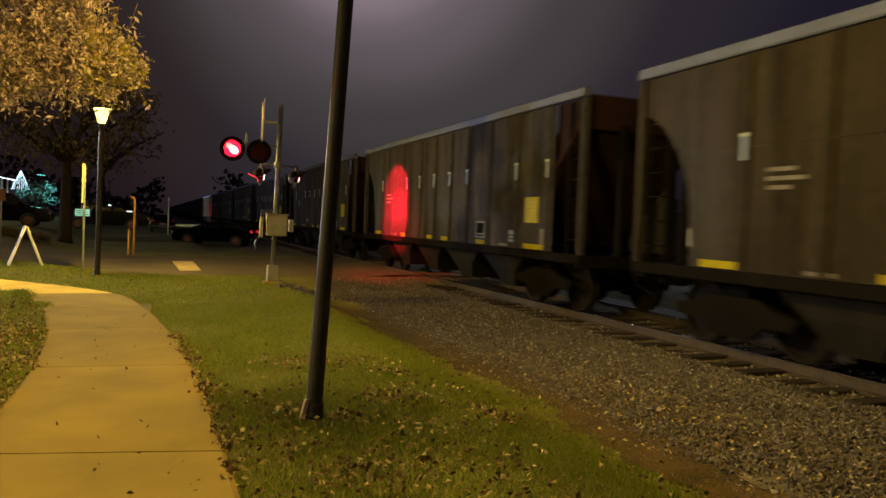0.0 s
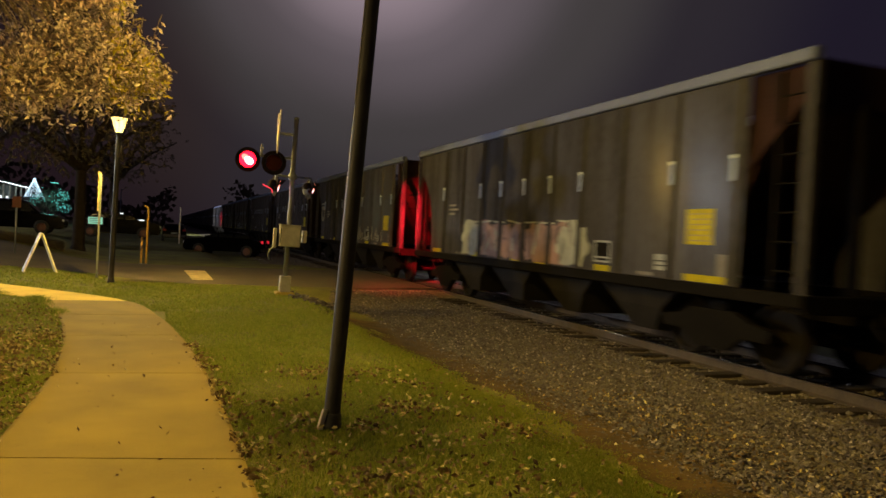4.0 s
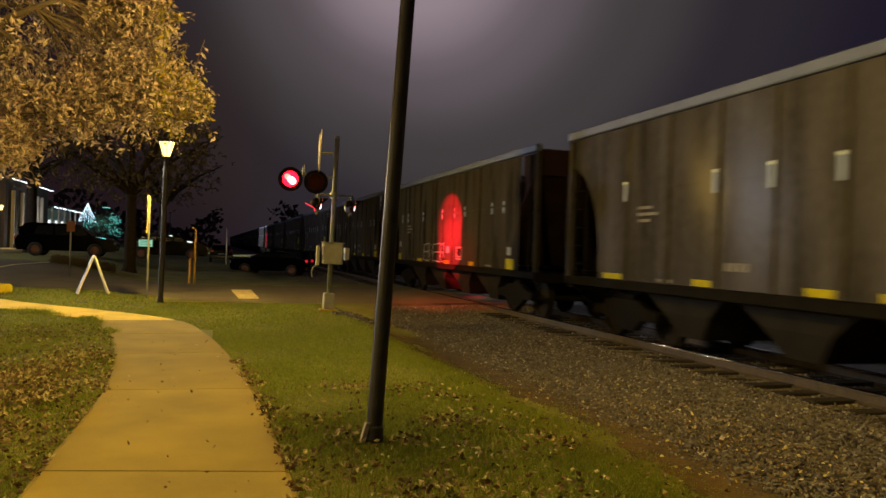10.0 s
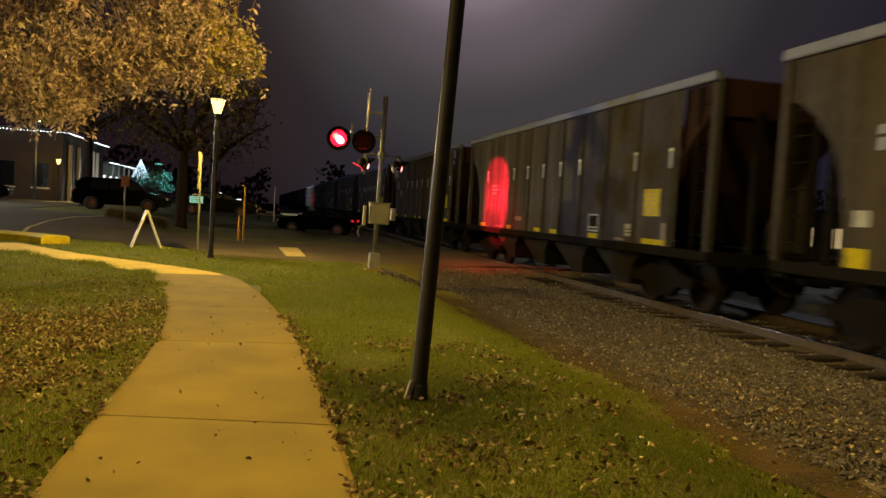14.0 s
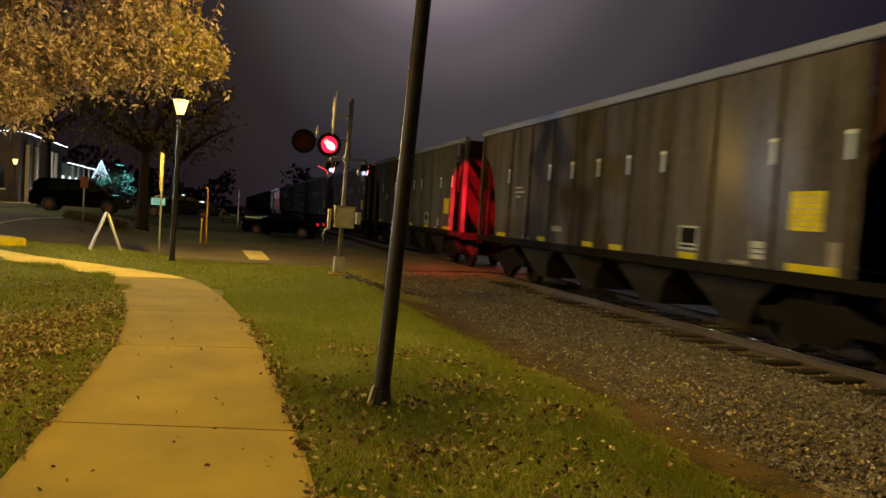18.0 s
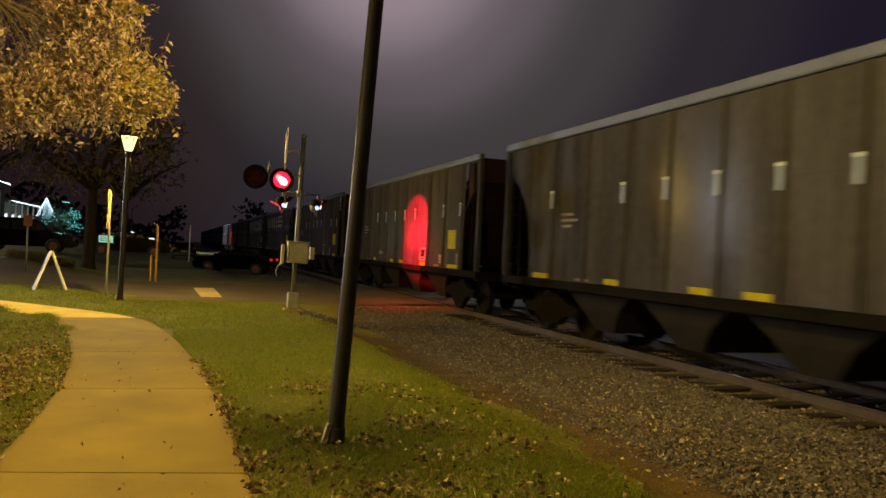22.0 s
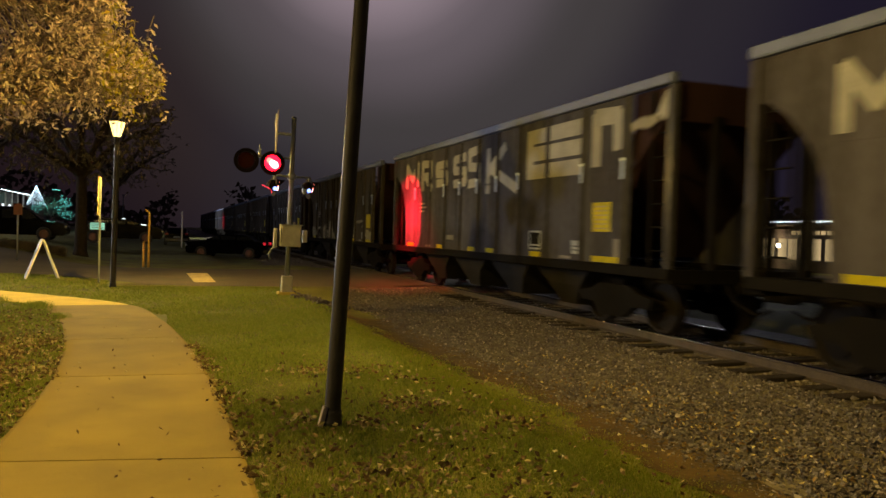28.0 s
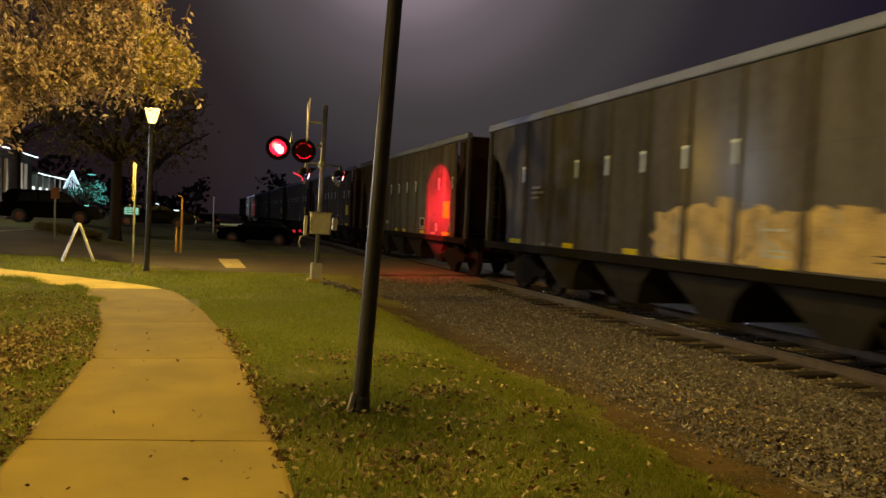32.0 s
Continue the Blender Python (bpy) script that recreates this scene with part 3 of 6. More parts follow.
# ---- crossing signal ----
signal = thing("crossing_signal", (2.70, 18.4, 0.0), "silver railroad crossing mast with red flashers and grey cabinet", "crossing signal")
signal.matrix_world = pose(2.70, 18.4, 0.0, 0, 1.2, 0)
part("foundation", box_bm(-0.22, 0.22, -0.22, 0.22, -0.15, 0.07, bevel=0.03), M_CONCRETE, signal, "rough concrete footing")
part("mast", tube_bm([(0, 0, 0.05), (0, 0, 4.26)], 0.058, 14), M_GALV, signal)
part("mast_cap", lathe([(0.064, 4.24), (0.064, 4.28), (0.03, 4.31)], 12), M_GALV, signal)
jb = part("junction_base", box_bm(-0.13, 0.13, -0.12, 0.12, 0.07, 0.46, bevel=0.02), M_CABINET, signal, "grey cast junction base")
cab = part("cabinet", box_bm(-0.24, 0.24, -0.36, -0.06, 1.17, 1.68, bevel=0.015), M_CABINET, signal, "grey steel signal cabinet")
part("cabinet_door", box_bm(-0.215, 0.215, -0.385, -0.36, 1.20, 1.65, bevel=0.008), M_CABINET, cab)
part("hinge", tube_bm([(-0.235, -0.375, 1.25), (-0.235, -0.375, 1.6)], 0.012, 6), M_GALV, cab)
part("cabinet_roof", box_bm(-0.26, 0.26, -0.40, -0.04, 1.68, 1.70, bevel=0.004), M_CABINET, cab)
part("side_box", box_bm(0.33, 0.43, -0.14, 0.10, 1.28, 1.58, bevel=0.015), M_CABINET, signal, "small grey relay box")
part("side_bracket", box_bm(-0.05, 0.33, -0.02, 0.02, 1.40, 1.46), M_GALV, signal)
part("crank", box_bm(-0.37, -0.30, -0.2, 0.0, 1.12, 1.6, bevel=0.01), M_CABINET, signal)
part("conduit", tube_bm([(-0.3, -0.05, 1.15), (-0.42, -0.06, 1.08), (-0.46, -0.05, 0.95), (-0.42, -0.02, 0.83)], 0.022, 8), M_GALV, signal)
part("mast_clamp", lathe([(0.085, 2.78), (0.10, 2.80), (0.10, 2.92), (0.085, 2.94)], 12), M_GALV, signal)
# crossbuck, seen from its edge, facing the street
buck = part("crossbuck", box_bm(-0.012, 0.012, -0.60, 0.60, -0.115, 0.115), M_WHITE, signal, "white crossbuck board", at=pose(-0.42, 0.0, 3.88, 47, 0, -6))
part("crossbuck_blade", box_bm(-0.012, 0.012, -0.60, 0.60, -0.115, 0.115), M_WHITE, signal, "white crossbuck board", at=pose(-0.394, 0.0, 3.88, -47, 0, -6))
part("crossbuck_bracket", box_bm(-0.42, 0.0, -0.02, 0.02, 3.84, 3.90), M_GALV, signal)
FLASHERS = {}


def flasher(key, at, lit_mat, lens_r, disc_r, hood, depth=0.16):
    """A round signal lamp; its lens sits in a turning holder with a lit and an unlit face."""
    head = part("flasher", lathe([(lens_r * 0.55, -depth), (lens_r * 0.95, -depth * 0.6), (lens_r * 1.02, 0.0)], 20), M_SIGNAL_BLACK, signal, "black round flasher housing", at=at)
    if disc_r:
        rim = bmesh.new()
        prof = [(disc_r, -0.01), (disc_r, 0.0), (lens_r * 1.03, 0.004), (lens_r * 1.03, -0.01)]
        rings = [[rim.verts.new((r * math.cos(2 * math.pi * k / 28), r * math.sin(2 * math.pi * k / 28), z)) for k in range(28)] for r, z in prof]
        for i in range(4):
            a, b = rings[i], rings[(i + 1) % 4]
            for k in range(28):
                rim.faces.new((a[k], a[(k + 1) % 28], b[(k + 1) % 28], b[k]))
        part("background_disc", rim, M_SIGNAL_BLACK, head)
    if hood:
        hb = bmesh.new()
        n = 14
        a = [hb.verts.new((lens_r * 1.06 * math.cos(math.pi * k / n), lens_r * 1.06 * math.sin(math.pi * k / n), 0)) for k in range(n + 1)]
        b = [hb.verts.new((lens_r * 1.04 * math.cos(math.pi * k / n), lens_r * 1.04 * math.sin(math.pi * k / n), hood * (0.35 + 0.65 * math.sin(math.pi * k / n)))) for k in range(n + 1)]
        a2 = [hb.verts.new(v.co * 1.03) for v in a]
        b2 = [hb.verts.new((v.co.x * 1.03, v.co.y * 1.03, v.co.z)) for v in b]
        for k in range(n):
            hb.faces.new((a[k], a[k + 1], b[k + 1], b[k]))
            hb.faces.new((a2[k], b2[k], b2[k + 1], a2[k + 1]))
            hb.faces.new((b[k], b[k + 1], b2[k + 1], b2[k]))
        part("hood", hb, M_SIGNAL_BLACK, head)
    bm = bmesh.new()
    r = lens_r
    for z, flip, idx in ((0.022, False, 0), (-0.012, True, 1)):
        rings = [[bm.verts.new((q * r * math.cos(2 * math.pi * k / 20), q * r * math.sin(2 * math.pi * k / 20), z * lift)) for k in range(20)] for q, lift in ((1, 1), (0.8, 2.4), (0.45, 3.4))]
        top = bm.verts.new((0, 0, z * 3.8))
        for inner, outer in zip(rings[1:], rings):
            for k in range(20):
                j = (k + 1) % 20
                bm.faces.new((outer[k], outer[j], inner[j], inner[k]) if not flip else (outer[j], outer[k], inner[k], inner[j])).material_index = idx
        for k in range(20):
            j = (k + 1) % 20
            bm.faces.new((rings[2][k], rings[2][j], top) if not flip else (rings[2][j], rings[2][k], top)).material_index = idx
    if lens_r > 0.1:
        # two bright spots: the lamp itself and its reflection, painted as a glowing disc
        for cx, cy, ra, rb, z, spot in ((0.035, -0.03, 0.118, 0.085, 0.092, 2), (-0.06, 0.045, 0.085, 0.07, 0.086, 3)):
            tilt = radians(-38)
            ring = [bm.verts.new((cx + ra * math.cos(q) * math.cos(tilt) - rb * math.sin(q) * math.sin(tilt), cy + ra * math.cos(q) * math.sin(tilt) + rb * math.sin(q) * math.cos(tilt), z)) for q in [2 * math.pi * k / 20 for k in range(20)]]
            bm.faces.new(ring).material_index = spot
    me = bpy.data.meshes.new("lens")
    bm.to_mesh(me)
    bm.free()
    me.materials.append(lit_mat)
    me.materials.append(M_RED_OFF)
    me.materials.append(M_RED_CORE)
    me.materials.append(M_RED_REFLECTION)
    lens = part("lens", me, None, head, "red signal lens, flashing")
    FLASHERS[key] = lens
    return head


def facing(x, y, z, yaw, tilt=0):
    """Local +z of a lamp points along the heading: 0 is towards -y, 90 towards +x."""
    return pose(x, y, z, 90 - tilt, 0, yaw)


flasher("left", facing(-1.09, -0.12, 3.16, -8), M_RED_ON, 0.19, 0.29, 0.24)
flasher("right", facing(-0.48, -0.12, 3.14, -8), M_RED_ON, 0.19, 0.29, 0.24)
part("flasher_arm", tube_bm([(0, 0, 3.30), (-0.47, 0.02, 3.29), (-1.09, 0.02, 3.30)], 0.03, 8), M_GALV, signal)
part("arm_finial", lathe([(0.02, 3.28), (0.035, 3.34), (0.02, 3.56)], 8), M_GALV, signal, at=(-0.77, 0.02, 0.02))
part("rear_arm", tube_bm([(-0.42, 0.0, 2.86), (0.44, 0.0, 2.86)], 0.026, 8), M_GALV, signal)
for xx in (-0.40, 0.43):
    hd = flasher("rear_left" if xx < 0 else "rear_right", facing(xx, 0.02, 2.62, 99), M_RED_OFF, 0.14, 0.27, 0.26)
    part("hanger", tube_bm([(xx, 0.0, 2.86), (xx, 0.02, 2.76)], 0.02, 6), M_GALV, signal)
# glowing bar stands in for lens light reflected on the hood
part("lit_hood_edge", tube_bm([(-0.70, -0.06, 2.61), (-0.48, -0.06, 2.52), (-0.46, -0.06, 2.43)], 0.014, 6), M_HOOD_GLINT, signal, "glowing bar painting red lens light along the hood edge")
part("flasher_back", lathe([(0.03, 0.0), (0.10, 0.01), (0.105, 0.03), (0.06, 0.06)], 16), M_GALV, signal, "pale round back of a flasher", at=facing(0.36, -0.05, 2.55, -30))
for key, xx in (("side_left", -0.36), ("side_right", 0.44)):
    flasher(key, facing(xx - 0.055, -0.30, 2.53, -10), M_BLUE_ON, 0.048, 0.0, 0.0, 0.06)
del FLASHERS["rear_left"], FLASHERS["rear_right"]

# ---- coal train ----
CAR_STEP, BODY, FIRST_REAR = 16.023, 14.46, 9.728


def travelled(t):
    s = t / 16
    return 145.818 * s + 3.443 * s ** 2 - 2.935 * s ** 3 + 0.898 * s ** 4


RIBS = [2.25, 3.50, 4.74, 5.89, 7.04, 8.17, 9.30, 10.55, 11.91, 13.20]
SILL_TOP, ROOF = 1.10, 3.95
MESH = {}


def shared(key, make, mat):
    if key not in MESH:
        me = mesh_of(key, make())
        me.materials.append(mat)
        MESH[key] = me
    return MESH[key]


def side_sheet():
    bm = bmesh.new()
    rear = [(0.02, 3.84), (0.02, 3.30), (-0.28, 3.24), (-0.62, 3.02), (-0.92, 2.68), (-1.14, 2.25), (-1.24, 1.70), (-1.26, SILL_TOP)]
    outline = rear + [(-13.35, SILL_TOP), (-13.35, 3.84)]
    return prism(bm, outline, "x", -0.012, 0.012)


def front_panel():
    """Set-back rusty corner sheet with an arched lower edge."""
    b = BODY
    return prism(bmesh.new(), [(-13.31, 3.84), (-13.31, 2.3), (-13.47, 2.75), (-13.70, 3.05), (-13.98, 3.28), (-b + 0.02, 3.36), (-b + 0.02, 3.84)], "x", -0.012, 0.012)


def slope_sheet():
    bm = bmesh.new()
    prism(bm, [(-0.10, 3.50), (-0.14, 3.53), (-2.75, 1.25), (-2.70, 1.20)], "x", -1.33, 1.33)
    return bm


def end_sheet():
    return box_bm(-1.34, 1.34, -0.14, -0.10, 3.3, 3.9)


def chute():
    bm = bmesh.new()
    top = [(-1.18, -1.15), (1.18, -1.15), (1.18, 1.15), (-1.18, 1.15)]
    mid = [(-1.10, -0.62), (1.10, -0.62), (1.10, 0.62), (-1.10, 0.62)]
    low = [(-0.95, -0.30), (0.95, -0.30), (0.95, 0.30), (-0.95, 0.30)]
    rings = [[bm.verts.new((x, y, z)) for x, y in r] for r, z in ((top, 1.0), (mid, 0.62), (low, 0.24))]
    for a, b in zip(rings, rings[1:]):
        for k in range(4):
            bm.faces.new((a[k], a[(k + 1) % 4], b[(k + 1) % 4], b[k]))
    bm.faces.new(rings[0])
    bm.faces.new(rings[-1])
    return bm


def side_frame():
    bm = bmesh.new()
    out = [(-1.05, 0.40), (-1.12, 0.56), (-0.72, 0.62), (-0.45, 0.74), (0.45, 0.74), (0.72, 0.62), (1.12, 0.56), (1.05, 0.40), (0.62, 0.40), (0.32, 0.20), (-0.32, 0.20), (-0.62, 0.40)]
    return prism(bm, out, "x", -0.07, 0.07)


def wheelset():
    bm = bmesh.new()
    for s in (-1, 1):
        prof = [(0.10, 0.64), (0.36, 0.665), (0.40, 0.655), (0.485, 0.655), (0.485, 0.685), (0.46, 0.69), (0.455, 0.79), (0.40, 0.79), (0.37, 0.735), (0.10, 0.745)]
        n = 24
        rings = [[bm.verts.new((s * x, r * math.cos(2 * math.pi * k / n), r * math.sin(2 * math.pi * k / n))) for k in range(n)] for r, x in prof]
        for a, b in zip(rings, rings[1:]):
            for k in range(n):
                bm.faces.new((a[k], a[(k + 1) % n], b[(k + 1) % n], b[k]))
        for k in range(3):
            a = 2 * math.pi * k / 3
            box(bm, min(s * 0.735, s * 0.755), max(s * 0.735, s * 0.755), 0.22 * math.cos(a) - 0.03, 0.22 * math.cos(a) + 0.03, 0.22 * math.sin(a) - 0.03, 0.22 * math.sin(a) + 0.03)
    tube(bm, [(-1.05, 0, 0), (1.05, 0, 0)], 0.075, 10)
    return bm


def ladder():
    bm = bmesh.new()
    for y in (-0.20, 0.20):
        box(bm, -0.02, 0.02, y - 0.02, y + 0.02, 1.1, 3.8)
    for k in range(7):
        tube(bm, [(-0.03, -0.2, 1.35 + 0.36 * k), (-0.03, 0.2, 1.35 + 0.36 * k)], 0.014, 5)
    return bm


def rib(z0, z1):
    return prism(bmesh.new(), [(-0.085, 0.0), (-0.045, -0.05), (0.045, -0.05), (0.085, 0.0)], "z", z0, z1)


def turned_rib(z0, z1):
    bm = rib(z0, z1)
    bmesh.ops.rotate(bm, verts=bm.verts, cent=(0, 0, 0), matrix=Matrix.Rotation(radians(-90), 3, "Z"))
    return bm


def bars(width, height):
    return box_bm(-0.004, 0.004, -width / 2, width / 2, -height / 2, height / 2)


def panel(car, name, u, z, w, h, mat, label="", out=0.014):
    """A flat mark on the side that faces the path."""
    me = shared("%s_%d_%d_%s" % (name, round(w * 100), round(h * 100), mat.name), lambda: bars(w, h), mat)
    return part(name, me, None, car, label, at=(-1.362 - out + 0.01, -u, z))


WHEELSETS = {}


def hopper_car(index, paint, label, style):
    car = thing("hopper_car", (TRACK_X, FIRST_REAR + CAR_STEP * index, RAIL_Z), label, "coal hopper car", "coal train")
    key = paint.name
    for s in (-1, 1):
        part("side_panel", shared("side_panel_" + key, side_sheet, paint), None, car, at=pose(1.35 * s, 0, 0))
        part("corner_panel", shared("corner_panel", front_panel, M_CAR_END), None, car, "rust-brown set-back corner sheet", at=pose(1.25 * s, 0, 0))
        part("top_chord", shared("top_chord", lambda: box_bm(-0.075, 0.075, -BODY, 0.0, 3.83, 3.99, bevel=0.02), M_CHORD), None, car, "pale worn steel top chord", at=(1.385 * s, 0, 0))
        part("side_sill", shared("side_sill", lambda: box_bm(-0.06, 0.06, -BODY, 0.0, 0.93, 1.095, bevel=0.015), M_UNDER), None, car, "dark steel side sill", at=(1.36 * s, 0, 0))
        for u in (0.06, BODY - 0.06):
            part("corner_post", shared("corner_post_" + key, lambda: box_bm(-0.05, 0.05, -0.06, 0.06, 1.09, 3.82), paint), None, car, at=(1.36 * s, -u, 0))
        for u in RIBS if style != "smooth" else RIBS[1:-1:2]:
            m = pose(1.36 * s, -u, 0, 0, 0, 0 if s < 0 else 180)
            part("side_post", shared("side_post_" + key, lambda: turned_rib(SILL_TOP, 3.82), paint), None, car, at=m)
        part("weld_line", shared("weld_line_" + key, lambda: box_bm(-0.008, 0.008, -13.2, -1.3, 2.66, 2.70), paint), None, car, at=(1.366 * s, 0, 0))
    for flip in (0, 1):
        m = pose(0, 0, 0) if not flip else pose(0, -BODY, 0, 0, 0, 180)
        part("slope_sheet", shared("slope_sheet", slope_sheet, M_CAR_END), None, car, "rust-brown sloping end sheet", at=m)
        part("end_panel", shared("end_panel", end_sheet, M_CAR_END), None, car, at=m)
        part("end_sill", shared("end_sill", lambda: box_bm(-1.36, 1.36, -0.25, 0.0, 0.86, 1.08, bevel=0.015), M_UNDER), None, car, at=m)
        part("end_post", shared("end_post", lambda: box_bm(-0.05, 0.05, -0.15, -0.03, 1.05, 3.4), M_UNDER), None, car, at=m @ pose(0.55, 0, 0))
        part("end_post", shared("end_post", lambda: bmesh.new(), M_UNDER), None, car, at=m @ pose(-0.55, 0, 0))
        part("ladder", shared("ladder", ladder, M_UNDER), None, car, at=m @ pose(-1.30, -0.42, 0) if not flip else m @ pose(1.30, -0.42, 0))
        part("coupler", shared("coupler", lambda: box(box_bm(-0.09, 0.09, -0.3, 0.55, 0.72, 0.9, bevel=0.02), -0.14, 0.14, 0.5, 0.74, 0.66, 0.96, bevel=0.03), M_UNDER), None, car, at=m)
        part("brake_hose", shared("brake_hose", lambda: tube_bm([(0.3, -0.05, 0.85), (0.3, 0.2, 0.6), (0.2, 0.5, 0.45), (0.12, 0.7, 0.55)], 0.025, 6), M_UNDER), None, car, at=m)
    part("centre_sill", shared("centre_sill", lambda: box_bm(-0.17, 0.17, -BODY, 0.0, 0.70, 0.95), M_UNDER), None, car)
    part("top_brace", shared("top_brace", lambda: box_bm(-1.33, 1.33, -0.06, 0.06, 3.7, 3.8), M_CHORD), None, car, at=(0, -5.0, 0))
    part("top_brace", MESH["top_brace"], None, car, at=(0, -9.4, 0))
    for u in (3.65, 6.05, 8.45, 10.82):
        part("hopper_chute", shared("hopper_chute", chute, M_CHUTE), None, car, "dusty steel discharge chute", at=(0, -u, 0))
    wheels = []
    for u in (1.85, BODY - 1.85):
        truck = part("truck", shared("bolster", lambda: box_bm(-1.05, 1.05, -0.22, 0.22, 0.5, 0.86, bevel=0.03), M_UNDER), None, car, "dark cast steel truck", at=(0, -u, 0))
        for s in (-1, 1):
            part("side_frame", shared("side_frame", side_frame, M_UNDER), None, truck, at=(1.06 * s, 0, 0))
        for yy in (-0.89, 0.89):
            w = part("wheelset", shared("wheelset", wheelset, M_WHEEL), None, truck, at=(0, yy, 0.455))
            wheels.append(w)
    WHEELSETS[index] = (car, wheels)
    # reflective tape and stencils
    if style != "smooth":
        for u, w in ((1.88, 0.80), (4.51, 0.60), (6.72, 0.45), (7.85, 0.50), (10.09, 0.46), (12.74, 0.95)):
            panel(car, "yellow_tape", u, 1.16, w, 0.10, M_TAPE, "yellow reflective strip")
        for u in (2.25, 4.74, 5.89, 7.04, 8.17, 9.30, 11.91, 13.20):
            part("white_tape", shared("white_tape_tall", lambda: bars(0.08, 0.34), M_TAB), None, car, "white reflective strip", at=(-1.362 - 0.054, -u, 2.66))
            part("tape_head", shared("tape_head", lambda: bars(0.10, 0.045), M_TAB_BRIGHT), None, car, "bright upper end of the strip", at=(-1.362 - 0.058, -u, 2.81))
        panel(car, "warning_placard", 12.54, 1.88, 0.56, 0.50, M_TAPE, "yellow placard with dark lines")
        for q in range(6):
            panel(car, "placard_line", 12.54, 2.06 - 0.075 * q, 0.46, 0.018, M_TAPE_DARK, out=0.02)
        box_u = 10.09
        panel(car, "stencil_square", 11.72, 1.34, 0.32, 0.24, M_STENCIL, "pale stencilled square")
        for dz in (1.29, 1.36):
            panel(car, "stencil_line", 11.72, dz, 0.24, 0.02, M_CAR[0], out=0.02)
        panel(car, "stencil_square", 13.08, 1.36, 0.26, 0.30, M_STENCIL_DIM, "faint stencilled square")
    else:
        for u, w, h in ((1.50, 0.34, 0.24), (4.40, 0.60, 0.10), (7.60, 0.50, 0.10), (9.95, 0.42, 0.12), (12.85, 0.50, 0.26)):
            panel(car, "yellow_tape", u, 1.10 + h / 2, w, h, M_TAPE, "yellow reflective strip")
        for u in (1.77, 2.60, 4.71, 5.87, 6.99, 8.24, 9.27, 11.50, 12.33):
            panel(car, "white_tape", u, 2.66, 0.09, 0.30, M_TAB, "white reflective strip")
        for u, z in ((1.54, 1.70), (12.76, 1.55), (7.69, 1.54)):
            panel(car, "stencil_square", u, z, 0.24, 0.20, M_STENCIL, "pale stencilled square")
        box_u = 8.85
    # data box as a white outline round a dark field, with two lines; faint lettering further back
    panel(car, "data_field", box_u, 1.44, 0.44, 0.30, M_UNDER)
    for du, dz, w, h in ((-0.23, 0, 0.04, 0.36), (0.23, 0, 0.04, 0.36), (0, 0.17, 0.5, 0.035), (0, -0.10, 0.42, 0.03), (0, -0.17, 0.5, 0.035)):
        panel(car, "stencil_bar", box_u + du, 1.44 + dz, w, h, M_STENCIL, out=0.02)
    for u in (3.45, 11.32):
        panel(car, "stencil_bar", u, 1.15, 0.40, 0.05, M_STENCIL_DIM, "faint low stencil")
    for dz, w, c in ((2.36, 0.42, 2.82), (2.25, 0.60, 2.90), (2.14, 0.34, 2.80)):
        panel(car, "faded_stencil", c, dz, w, 0.05, M_STENCIL_DIM)
    if index % 3 != 1:
        for q in range(4):
            panel(car, "faded_stencil", 5.0 + 0.13 * q, 1.42, 0.09, 0.12, M_STENCIL_DIM)
    return car


import itertools
STROKES = itertools.count()


def stroke(car, u0, z0, u1, z1, w, mat, name="paint_stroke"):
    """A sprayed bar on the side, from point to point, skipping nothing: it lies just over the sheet."""
    d = Vector((0, -(u1 - u0), z1 - z0))
    n = Vector((0, d.z, -d.y)).normalized() * w / 2
    ext = d.normalized() * w * 0.25
    a, b = Vector((0, -u0, z0)) - ext, Vector((0, -u1, z1)) + ext
    bm = bmesh.new()
    lo = [bm.verts.new(p) for p in (a - n, a + n, b + n, b - n)]
    hi = [bm.verts.new((-0.006, v.co.y, v.co.z)) for v in lo]
    bm.faces.new(lo)
    bm.faces.new(hi[::-1])
    for i in range(4):
        bm.faces.new((lo[i], lo[(i + 1) % 4], hi[(i + 1) % 4], hi[i]))
    return part(name, bm, mat, car, at=(-1.368 - 0.0008 * (next(STROKES) % 12), 0, 0))


CARS = {}
for k in range(-1, 28):
    style = "smooth" if k in (7, 8) else "ribbed"
    paint = M_CAR[2] if k in (0, 7, 8, 18) else M_CAR[(k * 7 + 1) % 5 % 2]
    lab = {3: "grey ribbed coal hopper car with mauve graffiti low on its side", 16: "grey ribbed coal hopper car with large pale graffiti", 17: "grey ribbed coal hopper car with a row of pale graffiti bars",
           19: "grey ribbed coal hopper car with cream graffiti low on its side", 7: "brown smoother-sided coal hopper car with thin white scrawl", 8: "brown smoother-sided coal hopper car", 18: "dark brown ribbed coal hopper car with white scrawl low down"}.get(k, "weathered grey ribbed coal hopper car with yellow reflective strips")
    CARS[k] = hopper_car(k, paint, lab, style)


def in_view(k, y0, y1):
    """Times between which the rear of car k passes from y1 down to y0."""
    ts = [i * 0.07 for i in range(0, 458) if y0 < FIRST_REAR + CAR_STEP * k - travelled(i * 0.07) < y1]
    return ts


